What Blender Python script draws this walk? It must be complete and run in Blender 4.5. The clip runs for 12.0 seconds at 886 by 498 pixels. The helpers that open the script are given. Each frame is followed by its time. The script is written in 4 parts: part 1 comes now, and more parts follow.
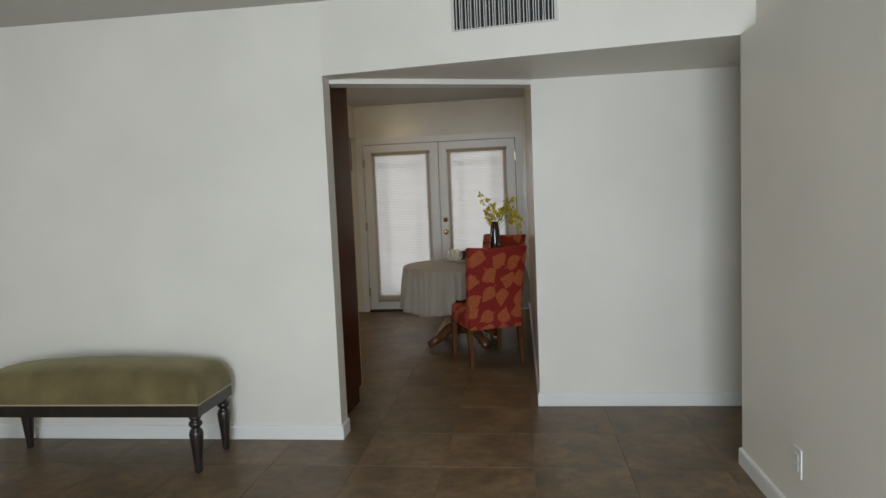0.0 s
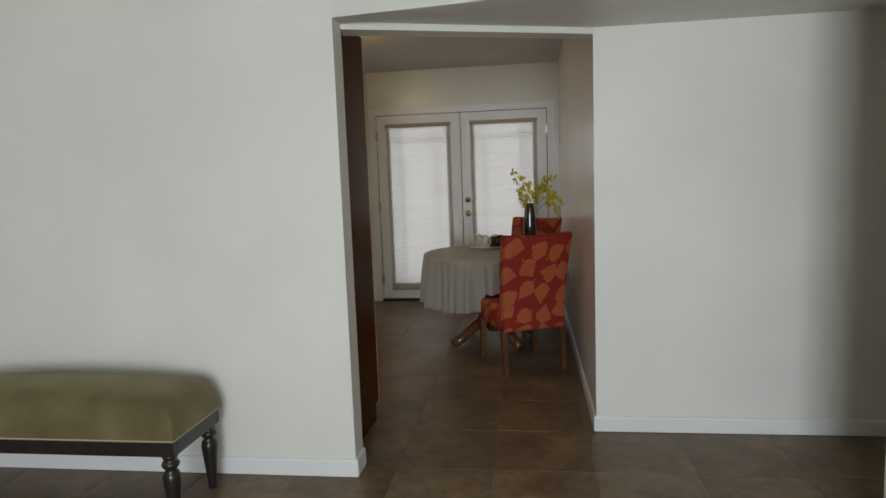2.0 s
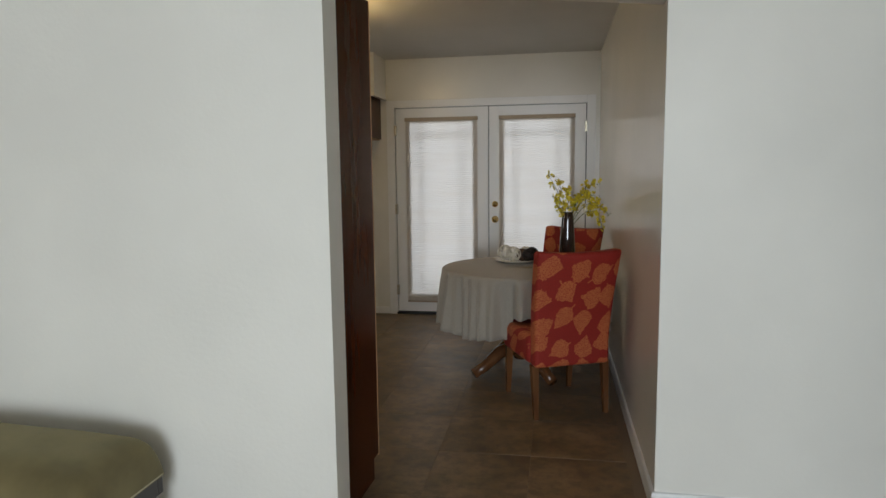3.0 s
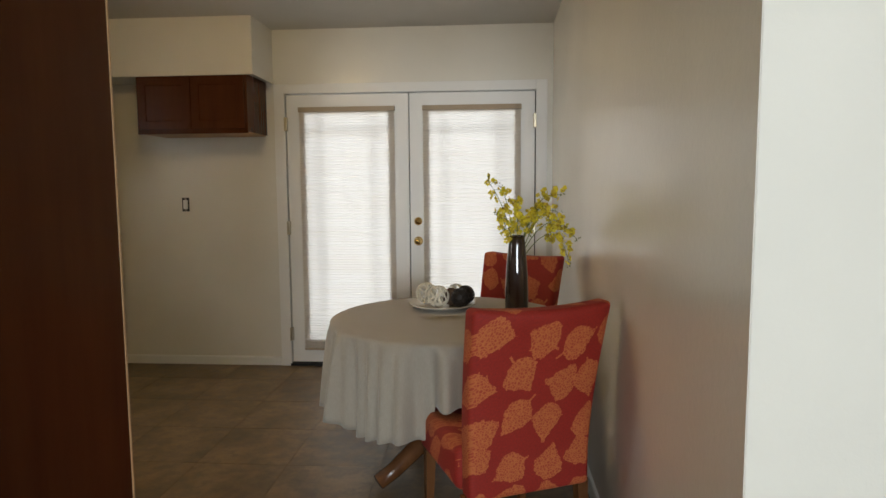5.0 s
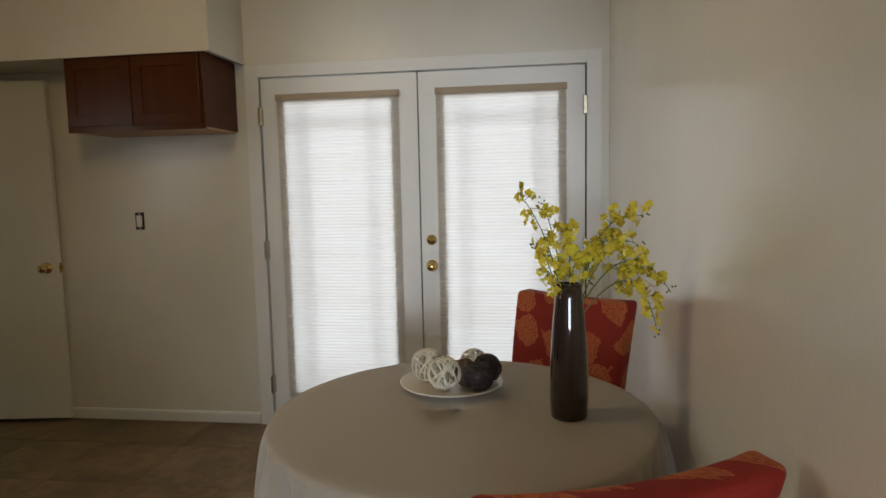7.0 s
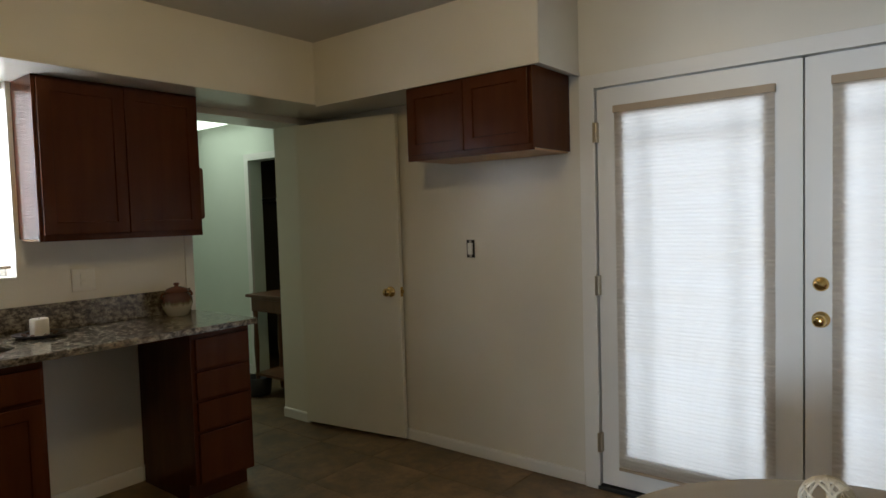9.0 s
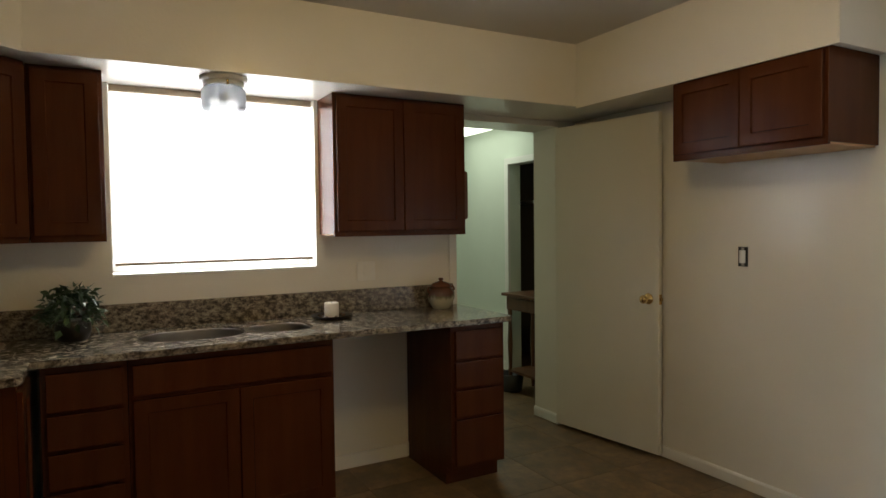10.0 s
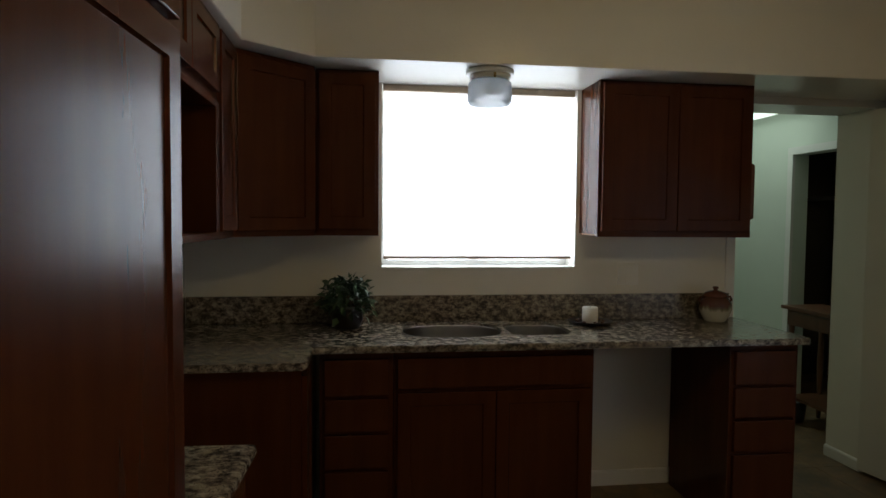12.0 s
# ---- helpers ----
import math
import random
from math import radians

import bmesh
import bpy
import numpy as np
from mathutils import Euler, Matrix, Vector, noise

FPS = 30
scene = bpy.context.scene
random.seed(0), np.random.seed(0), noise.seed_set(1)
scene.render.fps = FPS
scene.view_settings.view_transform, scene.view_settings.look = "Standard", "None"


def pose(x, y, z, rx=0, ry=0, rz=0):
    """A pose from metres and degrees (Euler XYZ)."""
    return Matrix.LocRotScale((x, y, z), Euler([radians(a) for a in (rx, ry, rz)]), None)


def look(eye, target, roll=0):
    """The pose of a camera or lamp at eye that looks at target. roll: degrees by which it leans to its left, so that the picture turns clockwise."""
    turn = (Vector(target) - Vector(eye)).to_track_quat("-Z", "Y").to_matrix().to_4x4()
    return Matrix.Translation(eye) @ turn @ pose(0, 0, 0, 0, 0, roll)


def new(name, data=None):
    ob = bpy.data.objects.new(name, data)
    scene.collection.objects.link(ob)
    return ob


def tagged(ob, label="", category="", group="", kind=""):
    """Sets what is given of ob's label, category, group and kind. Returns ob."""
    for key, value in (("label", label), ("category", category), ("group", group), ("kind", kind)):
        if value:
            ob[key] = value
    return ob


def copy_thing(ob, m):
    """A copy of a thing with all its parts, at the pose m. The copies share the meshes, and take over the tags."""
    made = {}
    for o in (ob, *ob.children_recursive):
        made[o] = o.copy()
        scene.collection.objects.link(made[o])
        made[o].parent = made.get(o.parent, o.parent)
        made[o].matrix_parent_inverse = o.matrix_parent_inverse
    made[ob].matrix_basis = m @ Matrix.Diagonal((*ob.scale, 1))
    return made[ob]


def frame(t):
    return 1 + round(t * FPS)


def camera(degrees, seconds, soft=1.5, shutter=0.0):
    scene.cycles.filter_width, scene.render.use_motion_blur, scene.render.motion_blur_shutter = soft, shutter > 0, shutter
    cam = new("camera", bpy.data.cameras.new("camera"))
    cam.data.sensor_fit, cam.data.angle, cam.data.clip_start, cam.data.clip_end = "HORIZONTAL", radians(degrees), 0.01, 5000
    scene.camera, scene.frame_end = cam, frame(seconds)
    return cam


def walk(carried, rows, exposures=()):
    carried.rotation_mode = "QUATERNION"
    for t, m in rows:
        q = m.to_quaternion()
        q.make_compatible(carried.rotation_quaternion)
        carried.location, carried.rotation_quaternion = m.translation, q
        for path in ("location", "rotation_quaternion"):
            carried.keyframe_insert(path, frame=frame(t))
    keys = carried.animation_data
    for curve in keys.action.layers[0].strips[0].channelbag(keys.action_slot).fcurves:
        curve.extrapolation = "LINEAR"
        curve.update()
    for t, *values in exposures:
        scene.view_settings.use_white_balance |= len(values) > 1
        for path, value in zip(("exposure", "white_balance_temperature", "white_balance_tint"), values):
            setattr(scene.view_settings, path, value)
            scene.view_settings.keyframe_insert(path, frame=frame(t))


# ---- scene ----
cam = camera(70.1, 12.0)
PATH = [
    (0, (0.006, 0.308, 1.36), (-0.238, 2.287, 1.202), -2.4),
    (0.5, (-0.02, 0.33, 1.35), (-0.155, 2.317, 1.166), 0.3),
    (1, (-0.027, 0.511, 1.362), (-0.118, 2.504, 1.222), -0.6),
    (1.5, (-0.109, 0.732, 1.347), (-0.386, 2.698, 1.105), -0.8),
    (2, (-0.235, 1.043, 1.373), (-0.505, 3.012, 1.144), -2.1),
    (2.5, (-0.323, 1.374, 1.365), (-0.665, 3.321, 1.056), -1.8),
    (2.7, (-0.316, 1.527, 1.386), (-0.669, 3.482, 1.149), -0.9),
    (4.5, (-0.332, 2.905, 1.338), (-0.66, 4.866, 1.124), -0.3),
    (5, (-0.342, 3.24, 1.346), (-0.494, 5.227, 1.156), -0.4),
    (5.5, (-0.34, 3.552, 1.39), (-0.599, 5.525, 1.188), -1.0),
    (6, (-0.304, 3.841, 1.369), (-0.653, 5.797, 1.135), -0.6),
    (6.5, (-0.364, 4.096, 1.367), (-0.62, 6.073, 1.201), -0.2),
    (6.7, (-0.324, 4.217, 1.381), (-0.575, 6.191, 1.175), -0.9),
    (8.3, (-0.43, 4.77, 1.455), (-1.093, 6.656, 1.374), -0.9),
    (8.5, (-0.436, 4.847, 1.468), (-1.244, 6.672, 1.339), -1.3),
    (9, (-0.483, 4.899, 1.432), (-1.726, 6.462, 1.33), -1.7),
    (9.5, (-0.493, 4.927, 1.435), (-2.058, 6.169, 1.356), -0.6),
    (10, (-0.5, 4.902, 1.425), (-2.252, 5.864, 1.35), -0.7),
    (10.5, (-0.536, 4.881, 1.425), (-2.402, 5.596, 1.333), -0.0),
    (11, (-0.535, 4.86, 1.44), (-2.477, 5.323, 1.332), -0.2),
    (11.5, (-0.67, 4.856, 1.461), (-2.627, 5.26, 1.364), 0.7),
    (12, (-0.749, 4.849, 1.453), (-2.728, 5.116, 1.357), 0.5),
]
EXPOSURES = [
    (0.0, -0.86, 6580, 11), (1.5, -0.88, 6580, 11), (2.5, -0.84, 6550, 11), (4.5, -0.22, 6400, 10), (5.0, -0.14, 6750, 10), (5.5, -0.24, 6900, 12), (6.5, -0.2, 6650, 11),
    (8.5, -0.52, 5950, 9), (9.0, -0.2, 6000, 9), (9.5, 0.12, 6250, 10), (10.0, 0.15, 6400, 10), (10.5, 0.05, 6550, 10), (11.0, -0.28, 6300, 9), (12.0, -0.76, 5750, 7),
]
walk(cam, [(t, look(eye, target, roll)) for t, eye, target, roll in PATH], EXPOSURES)

# ---- light ----
world = bpy.data.worlds.new("world")
scene.world = world
world.use_nodes = True
wn = world.node_tree
sky = wn.nodes.new("ShaderNodeTexSky")
sky.sky_type, sky.sun_disc = "NISHITA", False
sky.sun_elevation, sky.sun_rotation = radians(50), radians(200)
wn.links.new(sky.outputs[0], wn.nodes["Background"].inputs[0])
wn.nodes["Background"].inputs[1].default_value = 0.1


def area(name, eye, target, sx, sy, watts, colour):
    data = bpy.data.lights.new(name, "AREA")
    data.shape, data.size, data.size_y, data.energy, data.color = "RECTANGLE", sx, sy, watts, colour
    ob = new(name, data)
    ob.matrix_world = look(eye, target)
    return ob


sun = bpy.data.lights.new("sun", "SUN")
sun.energy, sun.angle, sun.color = 3.0, radians(0.5), (1, 0.95, 0.88)
new("sun", sun).matrix_world = look((0, -8, 12), (1, 0, 0))
area("daylight_living_window", (-0.05, -2.28, 1.3), (-0.05, 3, 1.2), 1.8, 1.6, 300, (0.785, 0.895, 1.0))
area("daylight_patio_doors", (-0.94, 8.25, 1.15), (-0.94, 0, 1.15), 1.75, 2.0, 33, (0.86, 0.93, 1.0))
area("daylight_sink_window", (-4.42, 5.48, 1.7), (0, 5.48, 1.7), 1.0, 1.0, 66, (0.92, 0.96, 1.0))
lamp = bpy.data.lights.new("ceiling_bulb", "POINT")
lamp.energy, lamp.color, lamp.shadow_soft_size = 16, (1.0, 0.70, 0.28), 0.1
new("ceiling_bulb", lamp).location = (-1.78, 5.8, 2.32)


# ---- materials ----
def material(name, colour, rough=0.5, metal=0.0):
    m = bpy.data.materials.new(name)
    m.use_nodes = True
    b = m.node_tree.nodes["Principled BSDF"]
    b.inputs["Base Color"].default_value = (*colour, 1)
    b.inputs["Roughness"].default_value = rough
    b.inputs["Metallic"].default_value = metal
    return m


def node(m, kind, **sockets):
    n = m.node_tree.nodes.new(kind)
    for key, value in sockets.items():
        n.inputs[key.replace("_", " ")].default_value = value
    return n


def wire(m, a, b):
    m.node_tree.links.new(a, b)


def bsdf(m):
    return m.node_tree.nodes["Principled BSDF"]


def ramp(m, source, *stops):
    r = m.node_tree.nodes.new("ShaderNodeValToRGB")
    while len(r.color_ramp.elements) < len(stops):
        r.color_ramp.elements.new(0.5)
    for e, (at, colour) in zip(r.color_ramp.elements, stops):
        e.position, e.color = at, (*colour, 1)
    wire(m, source, r.inputs[0])
    return r.outputs[0]


def coords(m, scale=(1, 1, 1), where="Object"):
    t = m.node_tree.nodes.new("ShaderNodeTexCoord")
    p = m.node_tree.nodes.new("ShaderNodeMapping")
    p.inputs["Scale"].default_value = scale
    wire(m, t.outputs[where], p.inputs[0])
    return p.outputs[0]


def noise_of(m, vec, scale, detail=4, rough=0.55):
    n = node(m, "ShaderNodeTexNoise", Scale=scale, Detail=detail, Roughness=rough)
    wire(m, vec, n.inputs["Vector"])
    return n.outputs[0]


def bump(m, height, strength, distance=0.002):
    b = node(m, "ShaderNodeBump", Strength=strength, Distance=distance)
    wire(m, height, b.inputs["Height"])
    wire(m, b.outputs[0], bsdf(m).inputs["Normal"])


def mixed(m, fac, a, b):
    x = m.node_tree.nodes.new("ShaderNodeMix")
    x.data_type = "RGBA"
    for i, v in ((0, fac), (6, a), (7, b)):
        if isinstance(v, (int, float)):
            x.inputs[i].default_value = v
        elif isinstance(v, tuple):
            x.inputs[i].default_value = (*v, 1)
        else:
            wire(m, v, x.inputs[i])
    return x.outputs[2]


def paint(name, colour, rough, texture=0.25, grime=0.93):
    m = material(name, colour, rough)
    v = coords(m)
    big = noise_of(m, v, 1.3, 3)
    wire(m, ramp(m, big, (0.35, tuple(c * grime for c in colour)), (0.65, colour)), bsdf(m).inputs["Base Color"])
    fine = noise_of(m, v, 55, 3, 0.6)
    bump(m, fine, texture, 0.003)
    return m


WALL = paint("wall_paint", (0.80, 0.77, 0.69), 0.24)
LIVING = paint("living_wall_paint", (0.82, 0.79, 0.71), 0.5)
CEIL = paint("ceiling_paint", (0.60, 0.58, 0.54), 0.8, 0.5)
TRIM = paint("trim_paint", (0.82, 0.81, 0.78), 0.35, 0.08, 0.97)
DOORP = paint("door_paint", (0.76, 0.74, 0.66), 0.42, 0.1, 0.95)
# the unlit closet's dimness is put into this dark wall colour
CLOSET_SHADE = paint("closet_shade_paint", (0.09, 0.075, 0.055), 0.7)
GREEN = paint("pale_green_paint", (0.72, 0.78, 0.69), 0.6)


def wood(name, dark, light, rough=0.28, axis=2, scale=1.0):
    m = material(name, light, rough)
    s = [15 * scale] * 3
    s[axis] = 1.6 * scale
    v = coords(m, tuple(s))
    grain = noise_of(m, v, 1.0, 6, 0.6)
    big = noise_of(m, coords(m), 3.0, 2)
    add = node(m, "ShaderNodeMath")
    add.operation = "ADD"
    half = node(m, "ShaderNodeMath")
    half.operation = "MULTIPLY"
    half.inputs[1].default_value = 0.5
    wire(m, big, half.inputs[0])
    wire(m, grain, add.inputs[0])
    wire(m, half.outputs[0], add.inputs[1])
    wire(m, ramp(m, add.outputs[0], (0.45, dark), (1.0, light)), bsdf(m).inputs["Base Color"])
    bump(m, grain, 0.03, 0.001)
    return m


CABINET = wood("cherry_cabinet_wood", (0.058, 0.0160, 0.0058), (0.086, 0.0250, 0.0090), 0.25)
bsdf(CABINET).inputs["Specular IOR Level"].default_value = 0.13
CABINET_IN = wood("cabinet_underside_wood", (0.42, 0.24, 0.11), (0.55, 0.34, 0.17), 0.5, 1)
BLACKWOOD = wood("ebony_stained_wood", (0.012, 0.009, 0.008), (0.028, 0.02, 0.017), 0.3)
TABLEWOOD = wood("honey_wood", (0.09, 0.034, 0.013), (0.17, 0.070, 0.026), 0.25)
HALLWOOD = wood("hall_table_wood", (0.07, 0.026, 0.010), (0.15, 0.060, 0.024), 0.4)


def floor_material():
    m = material("stone_look_tile", (0.2, 0.14, 0.1), 0.42)
    g = m.node_tree.nodes.new("ShaderNodeNewGeometry")
    info = m.node_tree.nodes.new("ShaderNodeObjectInfo")
    shift = node(m, "ShaderNodeVectorMath")
    shift.operation = "MULTIPLY_ADD"
    shift.inputs[1].default_value = (1, 1, 1)
    wire(m, g.outputs["Position"], shift.inputs[0])
    off = m.node_tree.nodes.new("ShaderNodeCombineXYZ")
    mul = node(m, "ShaderNodeMath")
    mul.operation, mul.inputs[1].default_value = "MULTIPLY", 30.0
    wire(m, info.outputs["Random"], mul.inputs[0])
    wire(m, mul.outputs[0], off.inputs[2])
    wire(m, off.outputs[0], shift.inputs[2])
    v = shift.outputs[0]
    big = noise_of(m, v, 3.2, 5, 0.62)
    mid = noise_of(m, v, 14, 6, 0.68)
    base = ramp(m, big, (0.3, (0.115, 0.073, 0.037)), (0.5, (0.185, 0.122, 0.062)), (0.7, (0.27, 0.182, 0.10)))
    veins = ramp(m, mid, (0.38, (0.55, 0.50, 0.46)), (0.55, (1, 1, 1)), (0.72, (1.25, 1.22, 1.15)))
    x = m.node_tree.nodes.new("ShaderNodeMix")
    x.data_type, x.blend_type = "RGBA", "MULTIPLY"
    x.inputs[0].default_value = 0.8
    wire(m, base, x.inputs[6])
    wire(m, veins, x.inputs[7])
    wire(m, x.outputs[2], bsdf(m).inputs["Base Color"])
    wire(m, ramp(m, mid, (0.3, (0.34,) * 3), (0.7, (0.55,) * 3)), bsdf(m).inputs["Roughness"])
    bump(m, mid, 0.12, 0.002)
    return m


FLOOR = floor_material()
GROUT = material("tile_joint", (0.19, 0.135, 0.085), 0.7)


def granite():
    m = material("speckled_granite", (0.4, 0.36, 0.3), 0.19)
    v = coords(m)
    a = noise_of(m, coords(m, (1.2, 0.8, 1.2)), 36, 7, 0.72)
    c = noise_of(m, v, 120, 4, 0.7)
    base = ramp(m, a, (0.34, (0.024, 0.021, 0.018)), (0.45, (0.10, 0.080, 0.060)), (0.54, (0.25, 0.21, 0.15)), (0.68, (0.44, 0.39, 0.30)))
    wire(m, mixed(m, ramp(m, c, (0.56, (0, 0, 0)), (0.62, (1, 1, 1))), base, (0.05, 0.042, 0.04)), bsdf(m).inputs["Base Color"])
    return m


GRANITE = granite()
STEEL = material("brushed_steel", (0.34, 0.31, 0.275), 0.32, 1)
BRASS = material("polished_brass", (0.72, 0.52, 0.22), 0.16, 1)
HINGE = material("hinge_metal", (0.5, 0.44, 0.33), 0.35, 1)
BLACK = material("black_plastic", (0.015, 0.015, 0.015), 0.5)
WHITE = material("white_plastic", (0.78, 0.77, 0.73), 0.35)
VENTM = material("grille_enamel", (0.62, 0.61, 0.58), 0.4)
DARK = material("duct_dark", (0.02, 0.02, 0.02), 0.9)
CANDLE = material("candle_wax", (0.85, 0.82, 0.74), 0.5)


def glass(name, rough=0.0):
    m = bpy.data.materials.new(name)
    m.use_nodes = True
    t = m.node_tree
    t.nodes.remove(t.nodes["Principled BSDF"])
    tr, gl, mx, fr = (t.nodes.new("ShaderNode" + k) for k in ("BsdfTransparent", "BsdfGlossy", "MixShader", "Fresnel"))
    gl.inputs["Roughness"].default_value = rough
    fr.inputs["IOR"].default_value = 1.45
    for a, b in ((fr.outputs[0], mx.inputs[0]), (tr.outputs[0], mx.inputs[1]), (gl.outputs[0], mx.inputs[2]), (mx.outputs[0], t.nodes["Material Output"].inputs[0])):
        t.links.new(a, b)
    return m


PANE = glass("window_glass", 0.02)


def cloudy_glass():
    """Ribbed glass that lets some light straight through and scatters some."""
    m = glass("ribbed_clear_glass", 0.1)
    t = m.node_tree
    out = t.nodes["Material Output"]
    clear = out.inputs[0].links[0].from_socket
    tl, mx = t.nodes.new("ShaderNodeBsdfTranslucent"), t.nodes.new("ShaderNodeMixShader")
    tl.inputs[0].default_value = (0.5, 0.52, 0.54, 1)
    mx.inputs[0].default_value = 0.58
    t.links.new(clear, mx.inputs[1])
    t.links.new(tl.outputs[0], mx.inputs[2])
    t.links.new(mx.outputs[0], out.inputs[0])
    return m


CLEAR = cloudy_glass()


def shade_material(name, colour, through_colour):
    """Woven pleated shade: part of the daylight comes through it."""
    m = bpy.data.materials.new(name)
    m.use_nodes = True
    t = m.node_tree
    t.nodes.remove(t.nodes["Principled BSDF"])
    d, tl, mx = (t.nodes.new("ShaderNode" + k) for k in ("BsdfDiffuse", "BsdfTranslucent", "MixShader"))
    v = coords(m, (1.5, 1.5, 26))
    n = noise_of(m, v, 1.0, 4, 0.6)
    big = noise_of(m, coords(m, (1.2, 1.2, 9)), 1.0, 3, 0.6)
    streak = ramp(m, n, (0.3, tuple(c * 0.965 for c in through_colour)), (0.7, through_colour))
    warm = mixed(m, ramp(m, big, (0.4, (0, 0, 0)), (0.7, (0.3,) * 3)), streak, tuple(c * k for c, k in zip(through_colour, (0.86, 0.80, 0.72))))
    wire(m, warm, tl.inputs[0])
    d.inputs[0].default_value = (*colour, 1)
    mx.inputs[0].default_value = 0.72
    for a, b in ((d.outputs[0], mx.inputs[1]), (tl.outputs[0], mx.inputs[2]), (mx.outputs[0], t.nodes["Material Output"].inputs[0])):
        t.links.new(a, b)
    return m


SHADE = shade_material("woven_shade_fabric", (0.62, 0.56, 0.48), (0.82, 0.78, 0.73))
SHADE2 = shade_material("white_shade_fabric", (0.7, 0.68, 0.64), (0.86, 0.84, 0.82))
RAIL = material("shade_rail_fabric", (0.42, 0.33, 0.23), 0.7)


def velvet():
    m = material("olive_velvet", (0.2, 0.17, 0.07), 0.8)
    v = coords(m)
    n = noise_of(m, v, 4.5, 4)
    wire(m, ramp(m, n, (0.35, (0.105, 0.080, 0.028)), (0.65, (0.172, 0.133, 0.052))), bsdf(m).inputs["Base Color"])
    bsdf(m).inputs["Sheen Weight"].default_value = 0.35
    bsdf(m).inputs["Sheen Tint"].default_value = (0.7, 0.65, 0.4, 1)
    bump(m, noise_of(m, v, 300, 2), 0.2, 0.001)
    return m


VELVET = velvet()
PIPING = material("pale_piping", (0.4, 0.36, 0.24), 0.8)


def linen():
    m = material("taupe_linen", (0.33, 0.29, 0.23), 0.85)
    v = coords(m)
    n = noise_of(m, coords(m, (90, 90, 14)), 4.0, 3)
    wire(m, ramp(m, n, (0.3, (0.315, 0.275, 0.22)), (0.7, (0.355, 0.31, 0.25))), bsdf(m).inputs["Base Color"])
    bump(m, noise_of(m, v, 260, 2), 0.25, 0.001)
    bsdf(m).inputs["Sheen Weight"].default_value = 0.2
    return m


LINEN = linen()


def calc(m, op, a, b=None):
    n = m.node_tree.nodes.new("ShaderNodeMath")
    n.operation = op
    for i, v in enumerate((a, b)):
        if v is None:
            continue
        if isinstance(v, (int, float)):
            n.inputs[i].default_value = v
        else:
            wire(m, v, n.inputs[i])
    return n.outputs[0]


def leaf_fabric():
    """Red cloth with woven orange leaves, each turned its own way."""
    m = material("red_leaf_fabric", (0.35, 0.02, 0.02), 0.75)
    t = m.node_tree
    tc = t.nodes.new("ShaderNodeTexCoord")
    sep = t.nodes.new("ShaderNodeSeparateXYZ")
    wire(m, tc.outputs["Object"], sep.inputs[0])
    com = t.nodes.new("ShaderNodeCombineXYZ")
    wire(m, calc(m, "ADD", sep.outputs[0], calc(m, "MULTIPLY", sep.outputs[1], 0.9)), com.inputs[0])
    wire(m, calc(m, "ADD", sep.outputs[2], calc(m, "MULTIPLY", sep.outputs[1], 0.6)), com.inputs[1])
    vo = node(m, "ShaderNodeTexVoronoi", Scale=7.6, Randomness=0.45)
    vo.voronoi_dimensions = "2D"
    wire(m, com.outputs[0], vo.inputs["Vector"])
    sub = t.nodes.new("ShaderNodeVectorMath")
    sub.operation = "SUBTRACT"
    wire(m, com.outputs[0], sub.inputs[0])
    wire(m, vo.outputs["Position"], sub.inputs[1])
    cs = t.nodes.new("ShaderNodeSeparateColor")
    wire(m, vo.outputs["Color"], cs.inputs[0])
    rot = t.nodes.new("ShaderNodeVectorRotate")
    rot.rotation_type = "Z_AXIS"
    wire(m, sub.outputs[0], rot.inputs["Vector"])
    wire(m, calc(m, "MULTIPLY", cs.outputs[0], 6.28), rot.inputs["Angle"])
    s2 = t.nodes.new("ShaderNodeSeparateXYZ")
    wire(m, rot.outputs[0], s2.inputs[0])
    u = calc(m, "MULTIPLY", s2.outputs[0], 14.6)
    v = calc(m, "MULTIPLY", calc(m, "ABSOLUTE", s2.outputs[1]), 16.0)
    wob = calc(m, "MULTIPLY", calc(m, "SUBTRACT", noise_of(m, com.outputs[0], 45, 2), 0.5), 0.55)
    # broad near the stalk, pointed at the tip
    width = calc(m, "MULTIPLY", calc(m, "SUBTRACT", 1.0, calc(m, "MULTIPLY", u, u)), calc(m, "SUBTRACT", 0.80, calc(m, "MULTIPLY", u, 0.55)))
    leaf = calc(m, "GREATER_THAN", calc(m, "ADD", width, wob), v)
    inside = calc(m, "LESS_THAN", calc(m, "ABSOLUTE", u), 1.0)
    leaf = calc(m, "MULTIPLY", leaf, inside)
    stalk = calc(m, "MULTIPLY", calc(m, "LESS_THAN", v, 0.06), calc(m, "LESS_THAN", calc(m, "ABSOLUTE", calc(m, "ADD", u, 0.9)), 0.45))
    leaf = calc(m, "MAXIMUM", leaf, stalk)
    ve = node(m, "ShaderNodeTexVoronoi", Scale=115)
    ve.feature = "DISTANCE_TO_EDGE"
    wire(m, com.outputs[0], ve.inputs["Vector"])
    net = ramp(m, ve.outputs["Distance"], (0.03, (0.48, 0.13, 0.036)), (0.25, (0.33, 0.040, 0.013)))
    red = ramp(m, noise_of(m, com.outputs[0], 160, 2), (0.3, (0.22, 0.010, 0.004)), (0.7, (0.30, 0.013, 0.005)))
    wire(m, mixed(m, leaf, red, net), bsdf(m).inputs["Base Color"])
    bump(m, calc(m, "MULTIPLY", leaf, ve.outputs["Distance"]), 0.4, 0.002)
    return m


